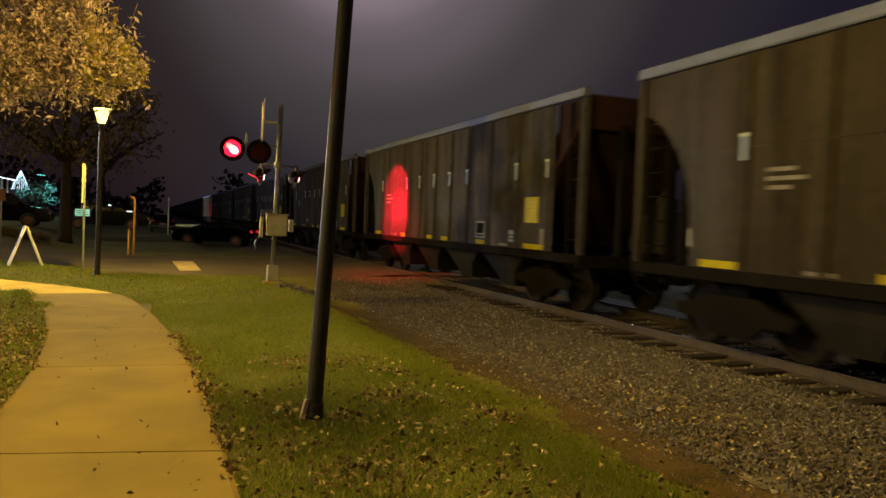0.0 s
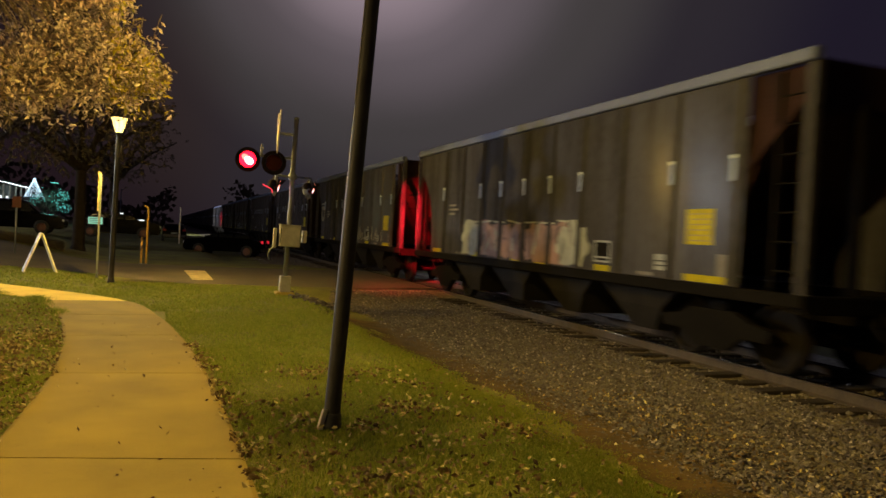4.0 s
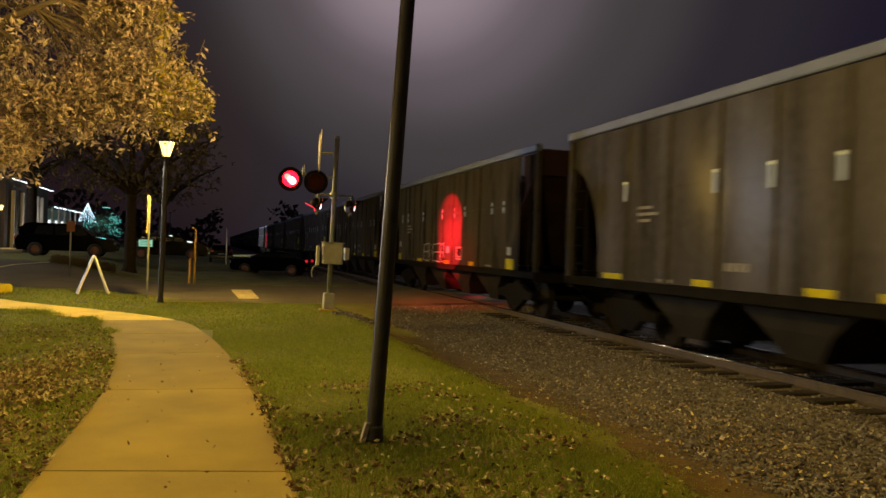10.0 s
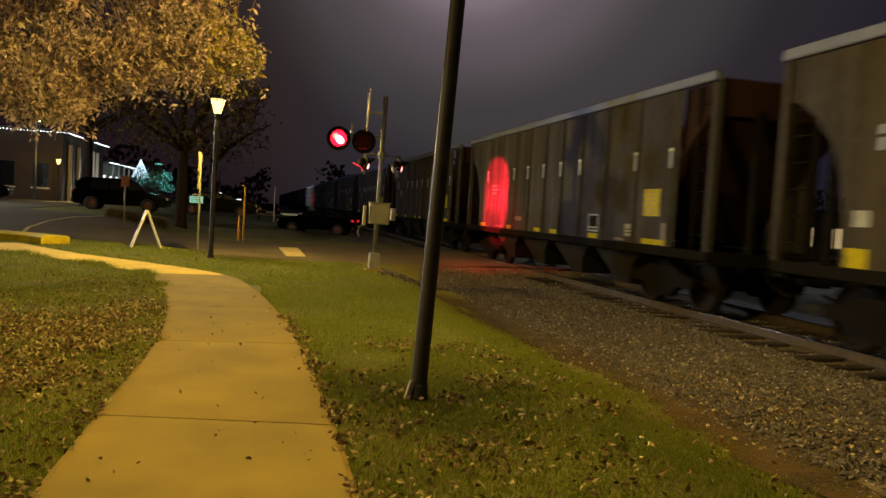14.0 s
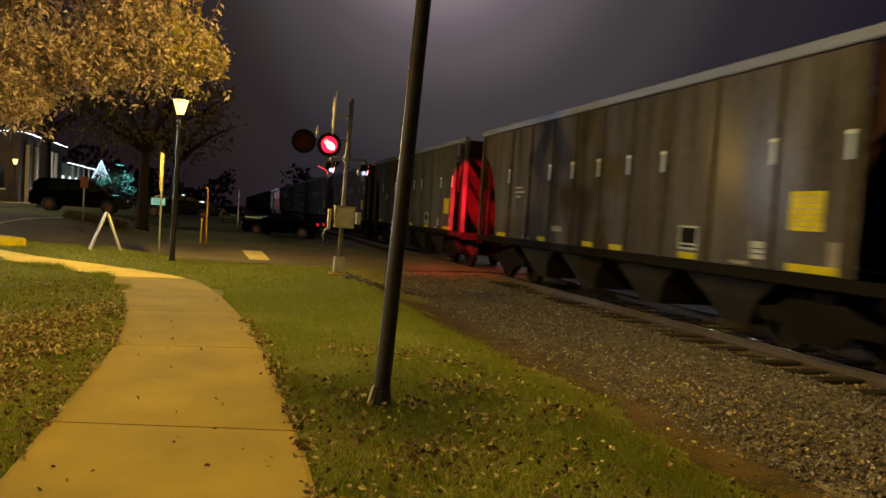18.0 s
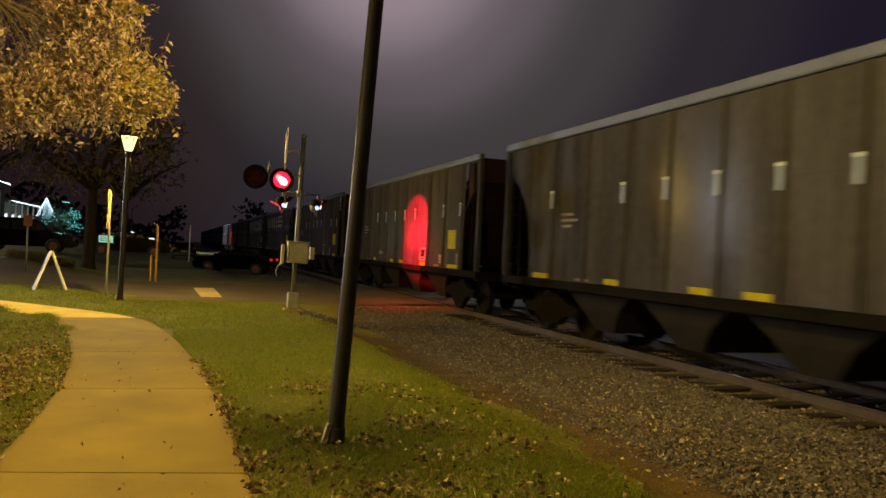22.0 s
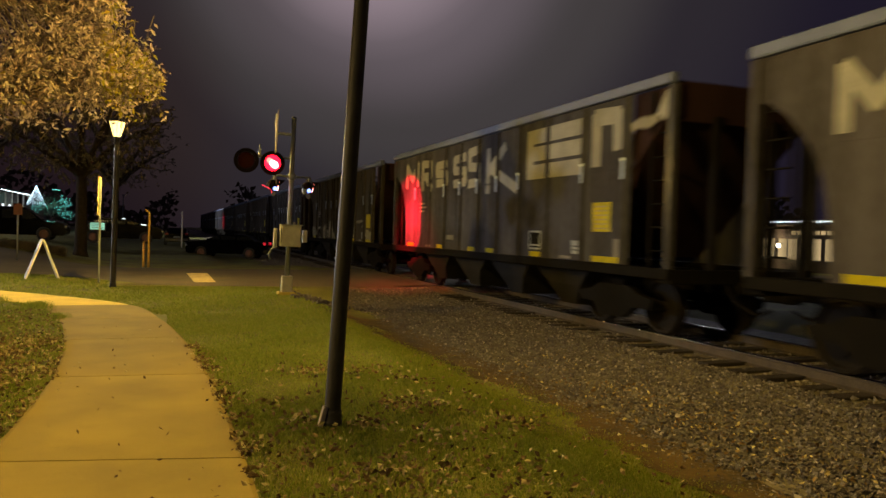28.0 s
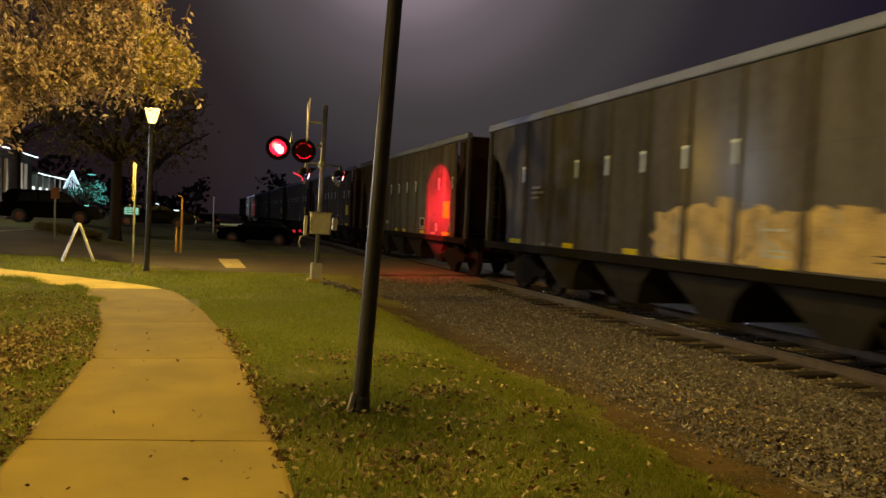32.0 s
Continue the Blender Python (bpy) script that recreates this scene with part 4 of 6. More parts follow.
def motions():
    marks = [i * 1.0 for i in range(33)]
    for k, car in CARS.items():
        walk(car, [(t, pose(TRACK_X, FIRST_REAR + CAR_STEP * k - travelled(t), RAIL_Z)) for t in marks])
    for k, (car, wheels) in WHEELSETS.items():
        ts = in_view(k, 0.0, 42.0)
        if len(ts) < 2:
            continue
        for w in wheels:
            y = w.location.y
            rows = [(t, pose(0, y, 0.455, math.degrees(travelled(t) / 0.455) % 360, 0, 0)) for t in ts]
            if ts[0] > 0.05:
                rows.insert(0, (0.0, rows[0][1]))
            if ts[-1] < 31.95:
                rows.append((32.0, rows[-1][1]))
            walk(w, rows)
    # alternating lamps: each lens holder turns its lit face out for half of every period
    period = 1.235
    for key, lens in FLASHERS.items():
        shown, hidden = 2, 180
        state = hidden if key != "left" else shown
        rows = [(0.0, pose(0, 0, 0, state))]
        for n in range(26):
            for start in (0.455, 1.09):
                f = round((start + n * period) * 30)
                if f > 959:
                    continue
                other = hidden + shown - state
                rows += [((f - 1) / 30, pose(0, 0, 0, state)), (f / 30, pose(0, 0, 0, 91)), ((f + 1) / 30, pose(0, 0, 0, other))]
                state = other
        if rows[-1][0] < 31.99:
            rows.append((32.0, pose(0, 0, 0, state)))
        walk(lens, rows)

# ---- graffiti on some cars ----
G = {
    "M": ((0.05, 0, 0.05, 1), (0.05, 1, 0.5, 0.35), (0.5, 0.35, 0.95, 1), (0.95, 1, 0.95, 0)),
    "R": ((0.05, 0, 0.05, 1), (0.05, 1, 0.9, 0.95), (0.9, 0.95, 0.9, 0.5), (0.9, 0.5, 0.05, 0.48), (0.4, 0.45, 0.95, 0)),
    "S": ((0.95, 1, 0.05, 0.95), (0.05, 0.95, 0.05, 0.55), (0.05, 0.52, 0.95, 0.46), (0.95, 0.45, 0.95, 0.06), (0.95, 0.03, 0.05, 0)),
    "K": ((0.06, 0, 0.06, 1), (0.1, 0.5, 0.55, 1), (0.14, 0.55, 0.9, 0)),
    "E": ((0.0, 1, 1, 1), (0.0, 0.52, 1, 0.5), (0.0, 0.02, 1, 0), (0.03, 0.1, 0.03, 0.9)),
    "D": ((0.06, 0, 0.06, 1), (0.06, 1, 0.9, 0.95), (0.9, 0.95, 0.94, 0.3)),
}


def bar_group(car, shape, u0, u1, z0, z1, w, mat):
    for a, b, c, d in G[shape]:
        stroke(car, u0 + a * (u1 - u0), z0 + b * (z1 - z0), u0 + c * (u1 - u0), z0 + d * (z1 - z0), w, mat)


for shape, u0, u1, z0, z1 in (("M", 1.25, 2.45, 2.92, 3.52), ("R", 2.80, 3.65, 2.78, 3.50), ("S", 4.05, 4.85, 2.88, 3.38), ("S", 5.40, 6.20, 2.80, 3.45), ("S", 6.45, 7.10, 2.75, 3.55), ("K", 7.50, 9.35, 2.52, 3.46),
                              ("E", 9.72, 11.85, 2.80, 3.52), ("D", 12.28, 13.05, 2.82, 3.60)):
    bar_group(CARS[17], shape, u0, u1, z0, z1, 0.29 if shape in "ED" else 0.22, M_GRAF_PALE)
for shape, u0, u1, z0, z1 in (("M", 1.35, 2.25, 2.80, 3.48), ("R", 2.74, 3.68, 2.84, 3.44), ("S", 4.12, 4.88, 2.90, 3.46), ("K", 5.26, 6.02, 2.82, 3.46), ("S", 6.30, 7.10, 2.84, 3.46), ("E", 7.5, 9.6, 2.84, 3.46)):
    bar_group(CARS[16], shape, u0, u1, z0, z1, 0.20, M_GRAF_PALE)
# loops and a patch on the set-back corner sheet
for a, b, c, d in ((13.40, 3.18, 13.65, 3.06), (13.65, 3.06, 13.80, 3.22), (13.80, 3.22, 14.02, 3.30)):
    stroke(CARS[17], a, max(b, 3.3), c, max(d, 3.38), 0.14, M_GRAF_DULL)
stroke(CARS[17], 14.16, 3.42, 14.32, 3.66, 0.24, M_GRAF_PALE)


def blob(car, u, z, ru, rz, mat, seed):
    """A ragged sprayed patch."""
    rnd = random.Random(seed)
    n = 22
    pts = []
    for k in range(n):
        a = 2 * math.pi * k / n
        q = rnd.uniform(0.72, 1.1)
        pts.append((-(u + ru * q * math.cos(a) * (abs(math.cos(a)) ** -0.3 if abs(math.cos(a)) > 0.05 else 1)), max(1.13, z + rz * q * math.sin(a))))
    bm = prism(bmesh.new(), pts, "x", 0.0, -0.004)
    return part("paint_patch", bm, mat, car, at=(-1.366 - 0.0012 * (seed % 7), 0, 0))


# ragged row of bubble shapes, pale blue at both ends, with thin outlines
for i, u in enumerate((4.15, 5.0, 5.9, 6.8, 7.7, 8.5, 9.1)):
    blob(CARS[3], u, 1.52, 0.60, 0.46, M_GRAF_MAUVE if 0 < i < 6 else M_GRAF_BLUE, 20 + i)
rg = random.Random(5)
for i in range(44):
    u = 3.85 + 5.4 * i / 44
    stroke(CARS[3], u, rg.uniform(1.15, 1.55), u + rg.uniform(-0.3, 0.32), rg.uniform(1.55, 1.98), rg.uniform(0.02, 0.06), rg.choice((M_GRAF_BLUE, M_GRAF_PALE, M_GRAF_MAUVE, M_CAR[0], M_GRAF_DARK)))
for i in range(7):
    u = 4.0 + 0.75 * i
    stroke(CARS[3], u, 1.93 + rg.uniform(-0.05, 0.05), u + 0.6, 1.95 + rg.uniform(-0.05, 0.05), 0.035, M_GRAF_BLUE)
# solid cream row with ragged tops and darker mottling
for i, u in enumerate((7.85, 8.5, 9.1, 9.7, 10.3, 10.9, 11.4)):
    blob(CARS[19], u, 1.46, 0.52, 0.48 + 0.05 * (i % 3), M_GRAF_CREAM, 40 + i)
for i in range(34):
    u = 7.6 + 4.0 * i / 34
    z = rg.uniform(1.2, 1.75)
    stroke(CARS[19], u, z, u + rg.uniform(-0.2, 0.25), z + rg.uniform(0.08, 0.3), rg.uniform(0.025, 0.07), rg.choice((M_GRAF_OCHRE, M_GRAF_OCHRE, M_GRAF_PALE, M_CAR[1])))
for i in range(14):
    u = 8.2 + i * 0.3
    stroke(CARS[4], u, 1.25, u + rg.uniform(-0.2, 0.3), rg.uniform(1.4, 1.75), 0.05, M_GRAF_PALE)
for k in range(14):
    a0, a1 = 2 * math.pi * k / 14, 2 * math.pi * (k + 1) / 14
    stroke(CARS[4], 1.68 + 0.31 * math.cos(a0), 2.28 + 0.28 * math.sin(a0), 1.68 + 0.31 * math.cos(a1), 2.28 + 0.28 * math.sin(a1), 0.15, M_GRAF_DULL)
stroke(CARS[4], 1.42, 2.50, 1.40, 2.70, 0.14, M_GRAF_DULL)
stroke(CARS[4], 1.92, 2.50, 1.96, 2.70, 0.14, M_GRAF_DULL)
stroke(CARS[4], 1.40, 2.74, 1.96, 2.76, 0.05, M_GRAF_PALE)
# thin outlined shapes on the smooth car
for u0, w in ((4.98, 0.62), (5.72, 0.10), (6.05, 0.85), (7.0, 0.3)):
    for a, b, c, d in ((0, 0.1, 0, 0.9), (0, 0.9, 1, 1), (1, 1, 1, 0.2), (0, 0.5, 0.9, 0.52), (0, 0.05, 1, 0)):
        stroke(CARS[7], u0 + a * w, 1.14 + 0.6 * b, u0 + c * w, 1.14 + 0.6 * d, 0.03, M_STENCIL)
# dull white patches and scrawl low on the dark car
for i, (u, z, ru, rz) in enumerate(((1.55, 1.42, 0.45, 0.25), (2.15, 1.36, 0.30, 0.22), (4.35, 1.42, 0.34, 0.32), (4.75, 1.36, 0.24, 0.26), (5.55, 1.50, 0.30, 0.40), (5.95, 1.36, 0.32, 0.28), (6.45, 1.25, 0.30, 0.16), (12.45, 1.38, 0.34, 0.2), (12.95, 1.32, 0.26, 0.18))):
    blob(CARS[18], u, z, ru, rz, M_GRAF_DULL, 60 + i)
for i in range(26):
    u = rg.choice((1.5, 2.0, 4.3, 4.7, 5.5, 5.9, 6.3)) + rg.uniform(-0.3, 0.3)
    stroke(CARS[18], u, rg.uniform(1.16, 1.4), u + rg.uniform(-0.15, 0.15), rg.uniform(1.4, 1.75), rg.uniform(0.025, 0.07), rg.choice((M_GRAF_PALE, M_CAR[2], M_GRAF_DULL)))
for a, b, c, d in ((2.8, 1.58, 3.2, 1.62), (3.2, 1.60, 3.7, 1.58), (3.1, 1.14, 3.5, 1.15), (10.75, 1.84, 11.2, 1.90), (11.1, 1.82, 11.6, 1.92), (11.5, 1.88, 11.95, 1.90), (11.7, 1.70, 11.75, 1.60)):
    stroke(CARS[18], a, b, c, d, 0.08, M_GRAF_DULL)

# ---- street furniture ----
board = thing("sandwich_board", (-3.33, 23.7, 0.0), "white plastic folding sandwich board standing on the grass", "sign", turn=12)
for s, nm in ((-1, "front_panel"), (1, "back_panel")):
    pb = part(nm, box_bm(-0.022, 0.022, -0.30, 0.30, 0.0, 1.16, bevel=0.008), M_WHITE, board, at=pose(0.41 * s, 0, 0.0, 0, -20.0 * s, 0))
    part("panel_frame", box_bm(-0.03 if s < 0 else 0.0, 0.0 if s < 0 else 0.03, -0.27, 0.27, 0.95, 1.05, bevel=0.004), M_WHITE, pb)
    part("notice_bar", box_bm(-0.026 if s < 0 else 0.022, -0.022 if s < 0 else 0.026, -0.2, 0.2, 0.55, 0.85), M_STENCIL, pb, "faded unreadable notice")
part("hinge", tube_bm([(0, -0.3, 1.085), (0, 0.3, 1.085)], 0.02, 8), M_WHITE, board)

marker = thing("street_sign", (-1.75, 22.2, -0.01), "tall narrow sign on a pale post, seen from its edge", "street sign")
part("post", box_bm(-0.025, 0.025, -0.025, 0.025, 0.0, 2.8), M_GALV, marker)
part("sign_plate", box_bm(-0.028, -0.022, -0.30, 0.30, 1.80, 2.86, bevel=0.003), M_LINE, marker, "pale sign plate", at=pose(-0.004, 0, 0, 0, 0, -3))
part("bolt", tube_bm([(-0.05, 0, 2.6), (-0.02, 0, 2.6)], 0.012, 6), M_GALV, marker)
part("bolt", tube_bm([(-0.05, 0, 2.0), (-0.02, 0, 2.0)], 0.012, 6), M_GALV, marker)

for x, yy, h, hook in ((-0.86, 29.75, 1.0, False), (-0.68, 29.5, 2.15, True)):
    zb = float(ground_z(x, yy)) - 0.03
    th = thing("bollard" if not hook else "hooked_post", (x, yy, zb), "slim orange-yellow steel post at the road edge", "bollard", "posts at the road edge")
    part("post", tube_bm([(0, 0, 0), (0, 0, h)] if not hook else [(0, 0, 0), (0, 0, h - 0.1), (-0.05, 0, h - 0.02), (-0.14, 0, h)], 0.04, 10), M_ORANGE, th)
    part("foot_plate", lathe([(0.08, 0.0), (0.08, 0.035), (0.045, 0.05)], 12), M_GALV, th)

sg = thing("street_sign", (-5.0, 30.0, float(ground_z(-5.0, 30.0)) - 0.03), "small red-backed sign on a pale steel post", "street sign")
part("post", tube_bm([(0, 0, 0), (0, 0, 2.05)], 0.028, 8), M_GALV, sg)
part("sign_plate", box_bm(-0.14, 0.14, -0.036, -0.03, 1.65, 2.05, bevel=0.004), material("sign_red", (0.07, 0.015, 0.015), 0.6), sg, "small dark red sign plate")

M_SIGN_GREEN = glow("lit_green_sign", (0.45, 1.0, 0.7), 0.65)
ls = thing("lit_sign", (-3.7, 45.5, 0.75 - 0.1), "small lit pale green sign on a low post", "sign")
part("post", box_bm(-0.05, 0.05, -0.05, 0.05, 0.0, 0.6), M_POLE, ls)
part("case", box_bm(-0.44, 0.44, -0.06, 0.06, 0.52, 1.0, bevel=0.02), M_POLE, ls)
part("face", box_bm(-0.36, 0.36, -0.068, -0.062, 0.58, 0.95), M_SIGN_GREEN, ls, "glowing pale green sign face")

for k in range(3):
    part("letter_bar", box_bm(-0.30, 0.30 - 0.1 * k, -0.072, -0.068, 0.65 + 0.1 * k, 0.69 + 0.1 * k), M_POLE, ls)
# ---- parked cars ----
M_CARPAINT = material("dark_car_paint", (0.002, 0.002, 0.0025), 0.14, 0.0, 0.15, 4, 60, 0.0, gloss=0.06)
M_CARPAINT_GREY = material("grey_car_paint", (0.05, 0.05, 0.055), 0.35, 0.2, 0.15, 4, 60, 0.0)
M_TINT = material("tinted_glass", (0.008, 0.009, 0.01), 0.08, 0.0, 0.05, 4, 60, 0.0)
M_TYRE = material("tyre_rubber", (0.02, 0.02, 0.02), 0.85, 0, 0.2, 8, 60, 0.1)
M_RIM = material("alloy_rim", (0.18, 0.09, 0.075), 0.5, 0.3, 0.15, 6, 50, 0.02)
M_TAIL = material("tail_lamp", (0.35, 0.02, 0.02), 0.25, 0, 0.1, 8, 60, 0.0)
M_TAIL_ON = glow("tail_lamp_lit", (1.0, 0.03, 0.05), 0.55)
M_HEADLAMP = material("headlamp_glass", (0.6, 0.62, 0.62), 0.1, 0.2, 0.1, 8, 60, 0.0)


def vehicle(place, turn, paint, suv, label, tails_on=False):
    """Length along x, nose towards +x."""
    th = thing("parked_car", place, label, "car", "parked cars", turn)
    L, roof = (4.75, 1.70) if suv else (4.6, 1.45)
    h = L / 2
    low = [(-h, 0.42), (-h + 0.05, 0.30), (h - 0.1, 0.28), (h, 0.45), (h - 0.02, 0.78), (h - 0.25, 0.95), (0.95, 1.05), (-h + 0.12, 1.08 if suv else 0.98), (-h, 0.9)]
    bm = prism(bmesh.new(), low, "y", -0.90, 0.90)
    bmesh.ops.bevel(bm, geom=list(bm.edges), offset=0.06, segments=2, affect="EDGES")
    part("body", bm, paint, th)
    cab_line = [(-h + 0.10, 1.05), (-h + 0.28, roof - 0.12), (-h + 0.6, roof), (0.25, roof), (0.55, roof - 0.08), (1.25, 1.05)] if suv else [(-h + 0.55, 0.97), (-h + 1.15, roof - 0.06), (-0.3, roof), (0.35, roof - 0.08), (1.25, 1.0)]
    bm = prism(bmesh.new(), cab_line, "y", -0.74, 0.74)
    bmesh.ops.bevel(bm, geom=list(bm.edges), offset=0.07, segments=2, affect="EDGES")
    part("cabin", bm, paint, th)
    for s in (-1, 1):
        a = 0.742 * s
        for x0, x1, t0, t1 in ((-1.55, -0.65, -1.35, -0.65), (-0.55, 0.25, -0.55, 0.25), (0.33, 1.05, 0.33, 0.62)):
            part("side_window", prism(bmesh.new(), [(x0, 1.10), (x1, 1.10), (t1, roof - 0.14), (t0, roof - 0.14)], "y", a - 0.004, a + 0.004), M_TINT, th)
        part("wing_mirror", box_bm(0.85, 1.02, min(0.9 * s, 1.02 * s), max(0.9 * s, 1.02 * s), 1.02, 1.16, bevel=0.03), paint, th)
        part("tail_lamp", box_bm(-h - 0.012, -h + 0.10, min(0.62 * s, 0.86 * s), max(0.62 * s, 0.86 * s), 0.84, 1.0, bevel=0.015), M_TAIL_ON if tails_on else M_TAIL, th, "red tail lamp")
        part("headlamp", box_bm(h - 0.16, h - 0.01, min(0.55 * s, 0.85 * s), max(0.55 * s, 0.85 * s), 0.66, 0.80, bevel=0.02), M_HEADLAMP, th)
        for xw in (-1.42, 1.36):
            prof = [(0.22, -0.11), (0.33, -0.11), (0.35, -0.08), (0.35, 0.08), (0.33, 0.11), (0.22, 0.11)]
            wm = pose(xw, 0.83 * s, 0.35, 90, 0, 0)
            wheel = part("wheel", lathe([(0.06, -0.09), (0.23, -0.08), (0.23, 0.08), (0.06, 0.09)], 20), M_RIM, th, at=wm)
            tb = bmesh.new()
            n = 24
            rings = [[tb.verts.new((r * math.cos(2 * math.pi * k / n), r * math.sin(2 * math.pi * k / n), z)) for k in range(n)] for r, z in prof]
            for i in range(len(rings)):
                ra, rb = rings[i], rings[(i + 1) % len(rings)]
                for k in range(n):
                    tb.faces.new((ra[k], ra[(k + 1) % n], rb[(k + 1) % n], rb[k]))
            part("tyre", tb, M_TYRE, wheel)
            for k in range(9):
                part("spoke", box_bm(-0.016, 0.016, 0.03, 0.22, 0.085 if s < 0 else -0.1, 0.1 if s < 0 else -0.085), M_RIM, wheel, at=pose(0, 0, 0, 0, 0, 40 * k))
    part("rear_window", box_bm(-h + 0.10, -h + 0.16, -0.6, 0.6, 1.14, roof - 0.22), M_TINT, th) if suv else None
    part("bumper", box_bm(-h - 0.05, -h + 0.1, -0.86, 0.86, 0.36, 0.58, bevel=0.03), M_CARPAINT_GREY, th)
    part("plate_bar", box_bm(-h - 0.065, -h - 0.05, -0.24, 0.24, 0.62, 0.74), M_STENCIL, th)
    return th


vehicle((-7.28, 43.43, 0.60), 0, M_CARPAINT, True, "black sport utility vehicle parked side-on")
vehicle((-2.6, 47.5, 0.46), 0, M_CARPAINT, False, "dark sedan parked beyond the sign")
vehicle((-18.6, 55.5, 0.605), 8, M_CARPAINT, False, "dark sedan parked by the building")
vehicle((-24.5, 56.5, 0.605), 8, M_CARPAINT_GREY, True, "grey utility vehicle parked by the building")
vehicle((3.35, 46.0, -0.02 + float(ground_z(3.35, 46.0))), 160, M_CARPAINT, False, "dark sedan with red tail lamps lit beside the track", True)
vehicle((0.6, 66.0, -0.03), 90, M_CARPAINT, False, "dark sedan parked far off", False)

# ---- buildings ----
M_BRICK_DARK = material("dark_brick_wall", (0.045, 0.032, 0.026), 0.85, 0, 0.3, 0.6, 14, 0.2)
M_STUCCO = material("pale_stucco", (0.55, 0.52, 0.46), 0.8, 0, 0.15, 0.8, 30, 0.1)
M_ROOFING = material("roofing", (0.05, 0.05, 0.05), 0.9, 0, 0.3, 1, 30, 0.2)
M_WIN_LIT = glow("lit_window", (0.85, 0.95, 1.0), 1.6)
M_WIN_WARM = glow("warm_window", (1.0, 0.72, 0.35), 0.55)
M_BULB = glow("white_bulb", (0.82, 0.9, 1.0), 9)
M_BULB_TEAL = glow("teal_bulb", (0.2, 0.85, 0.72), 1.3)
M_BULB_BLUE = glow("pale_blue_bulb", (0.6, 0.85, 1.0), 3)


def bulb_string(parent, a, b, n, size, mat=None):
    """Small bulbs along an eave."""
    a, b = Vector(a), Vector(b)
    me = MESH.get(("bulb", size, (mat or M_BULB).name))
    if me is None:
        me = mesh_of("bulb", lathe([(size * 0.4, -size), (size, -size * 0.3), (size * 0.9, size * 0.4), (size * 0.3, size)], 8))
        me.materials.append(mat or M_BULB)
        MESH[("bulb", size, (mat or M_BULB).name)] = me
    for k in range(n):
        part("bulb", me, None, parent, at=tuple(a + (b - a) * (k / max(1, n - 1))))
    part("light_cable", tube_bm([a + Vector((0, 0, size)), b + Vector((0, 0, size))], 0.012, 5), M_POLE, parent)


hall = thing("brick_building", (-20.6, 72.0, 0.60), "dark brick building with white pilasters and string lights on its eaves", "building")
part("wall_front", box_bm(-6.5, 5.4, -8.0, -7.7, 0, 5.3), M_BRICK_DARK, hall)
part("wall_side", box_bm(5.1, 5.4, -7.7, 7.0, 0, 5.3), M_BRICK_DARK, hall)
part("wall_back", box_bm(-6.5, 5.4, 7.0, 7.3, 0, 5.3), M_BRICK_DARK, hall)
part("wall_far", box_bm(-6.5, -6.2, -7.7, 7.0, 0, 5.3), M_BRICK_DARK, hall)
part("roof", box_bm(-6.8, 5.8, -8.4, 7.5, 5.3, 5.55, bevel=0.03), M_ROOFING, hall)
for yy in (-6.0, -3.2, -1.2, 0.6, 2.4, 4.2):
    part("pilaster", box_bm(5.4, 5.62, yy - 0.2, yy + 0.2, 0.0, 4.5, bevel=0.02), M_STUCCO, hall, "white pilaster")
for yy in (-4.6, -2.2, -0.3, 1.5, 3.3):
    w = part("window", box_bm(5.405, 5.42, yy - 0.5, yy + 0.5, 1.0, 3.6), M_TINT, hall)
    part("window_frame", box_bm(5.42, 5.46, yy - 0.03, yy + 0.03, 1.0, 3.6), M_STUCCO, w)
for xx in (-4.5, -1.5, 1.5, 3.9):
    w = part("window", box_bm(xx - 0.55, xx + 0.55, -8.02, -8.005, 1.0, 2.9), M_TINT, hall)
    part("window_sill", box_bm(xx - 0.65, xx + 0.65, -8.12, -8.0, 0.9, 1.0), M_STUCCO, w)
bulb_string(hall, (-1.0, -8.42, 5.3), (5.8, -8.42, 5.3), 30, 0.03)
bulb_string(hall, (5.84, -8.3, 5.3), (5.84, 7.2, 5.3), 42, 0.03)

annex = thing("white_shop_building", (-20.0, 90.0, 0.6), "low pale shop building with a lit porch and string lights", "building")
part("wall", box_bm(-5, 3.6, -8.5, 8, 0, 3.9), M_STUCCO, annex)
part("roof", box_bm(-5.3, 5.0, -8.8, 8.3, 3.9, 4.12, bevel=0.02), M_ROOFING, annex)
for yy in (-8.4, -5.2, -2.0, 1.2, 4.4, 7.6):
    part("porch_post", box_bm(4.7, 4.85, yy - 0.07, yy + 0.07, 0, 3.9), M_STUCCO, annex)
for yy in (-6.5, -3.0, 0.5, 4.0):
    w = part("shop_window", box_bm(3.605, 3.62, yy - 1.1, yy + 1.1, 0.8, 2.7), M_WIN_LIT, annex, "brightly lit shop window")
    part("glazing_bar", box_bm(3.62, 3.66, yy - 0.04, yy + 0.04, 0.8, 2.7), M_STUCCO, w)
bulb_string(annex, (5.0, -8.7, 3.9), (5.0, 8.2, 3.9), 40, 0.03)

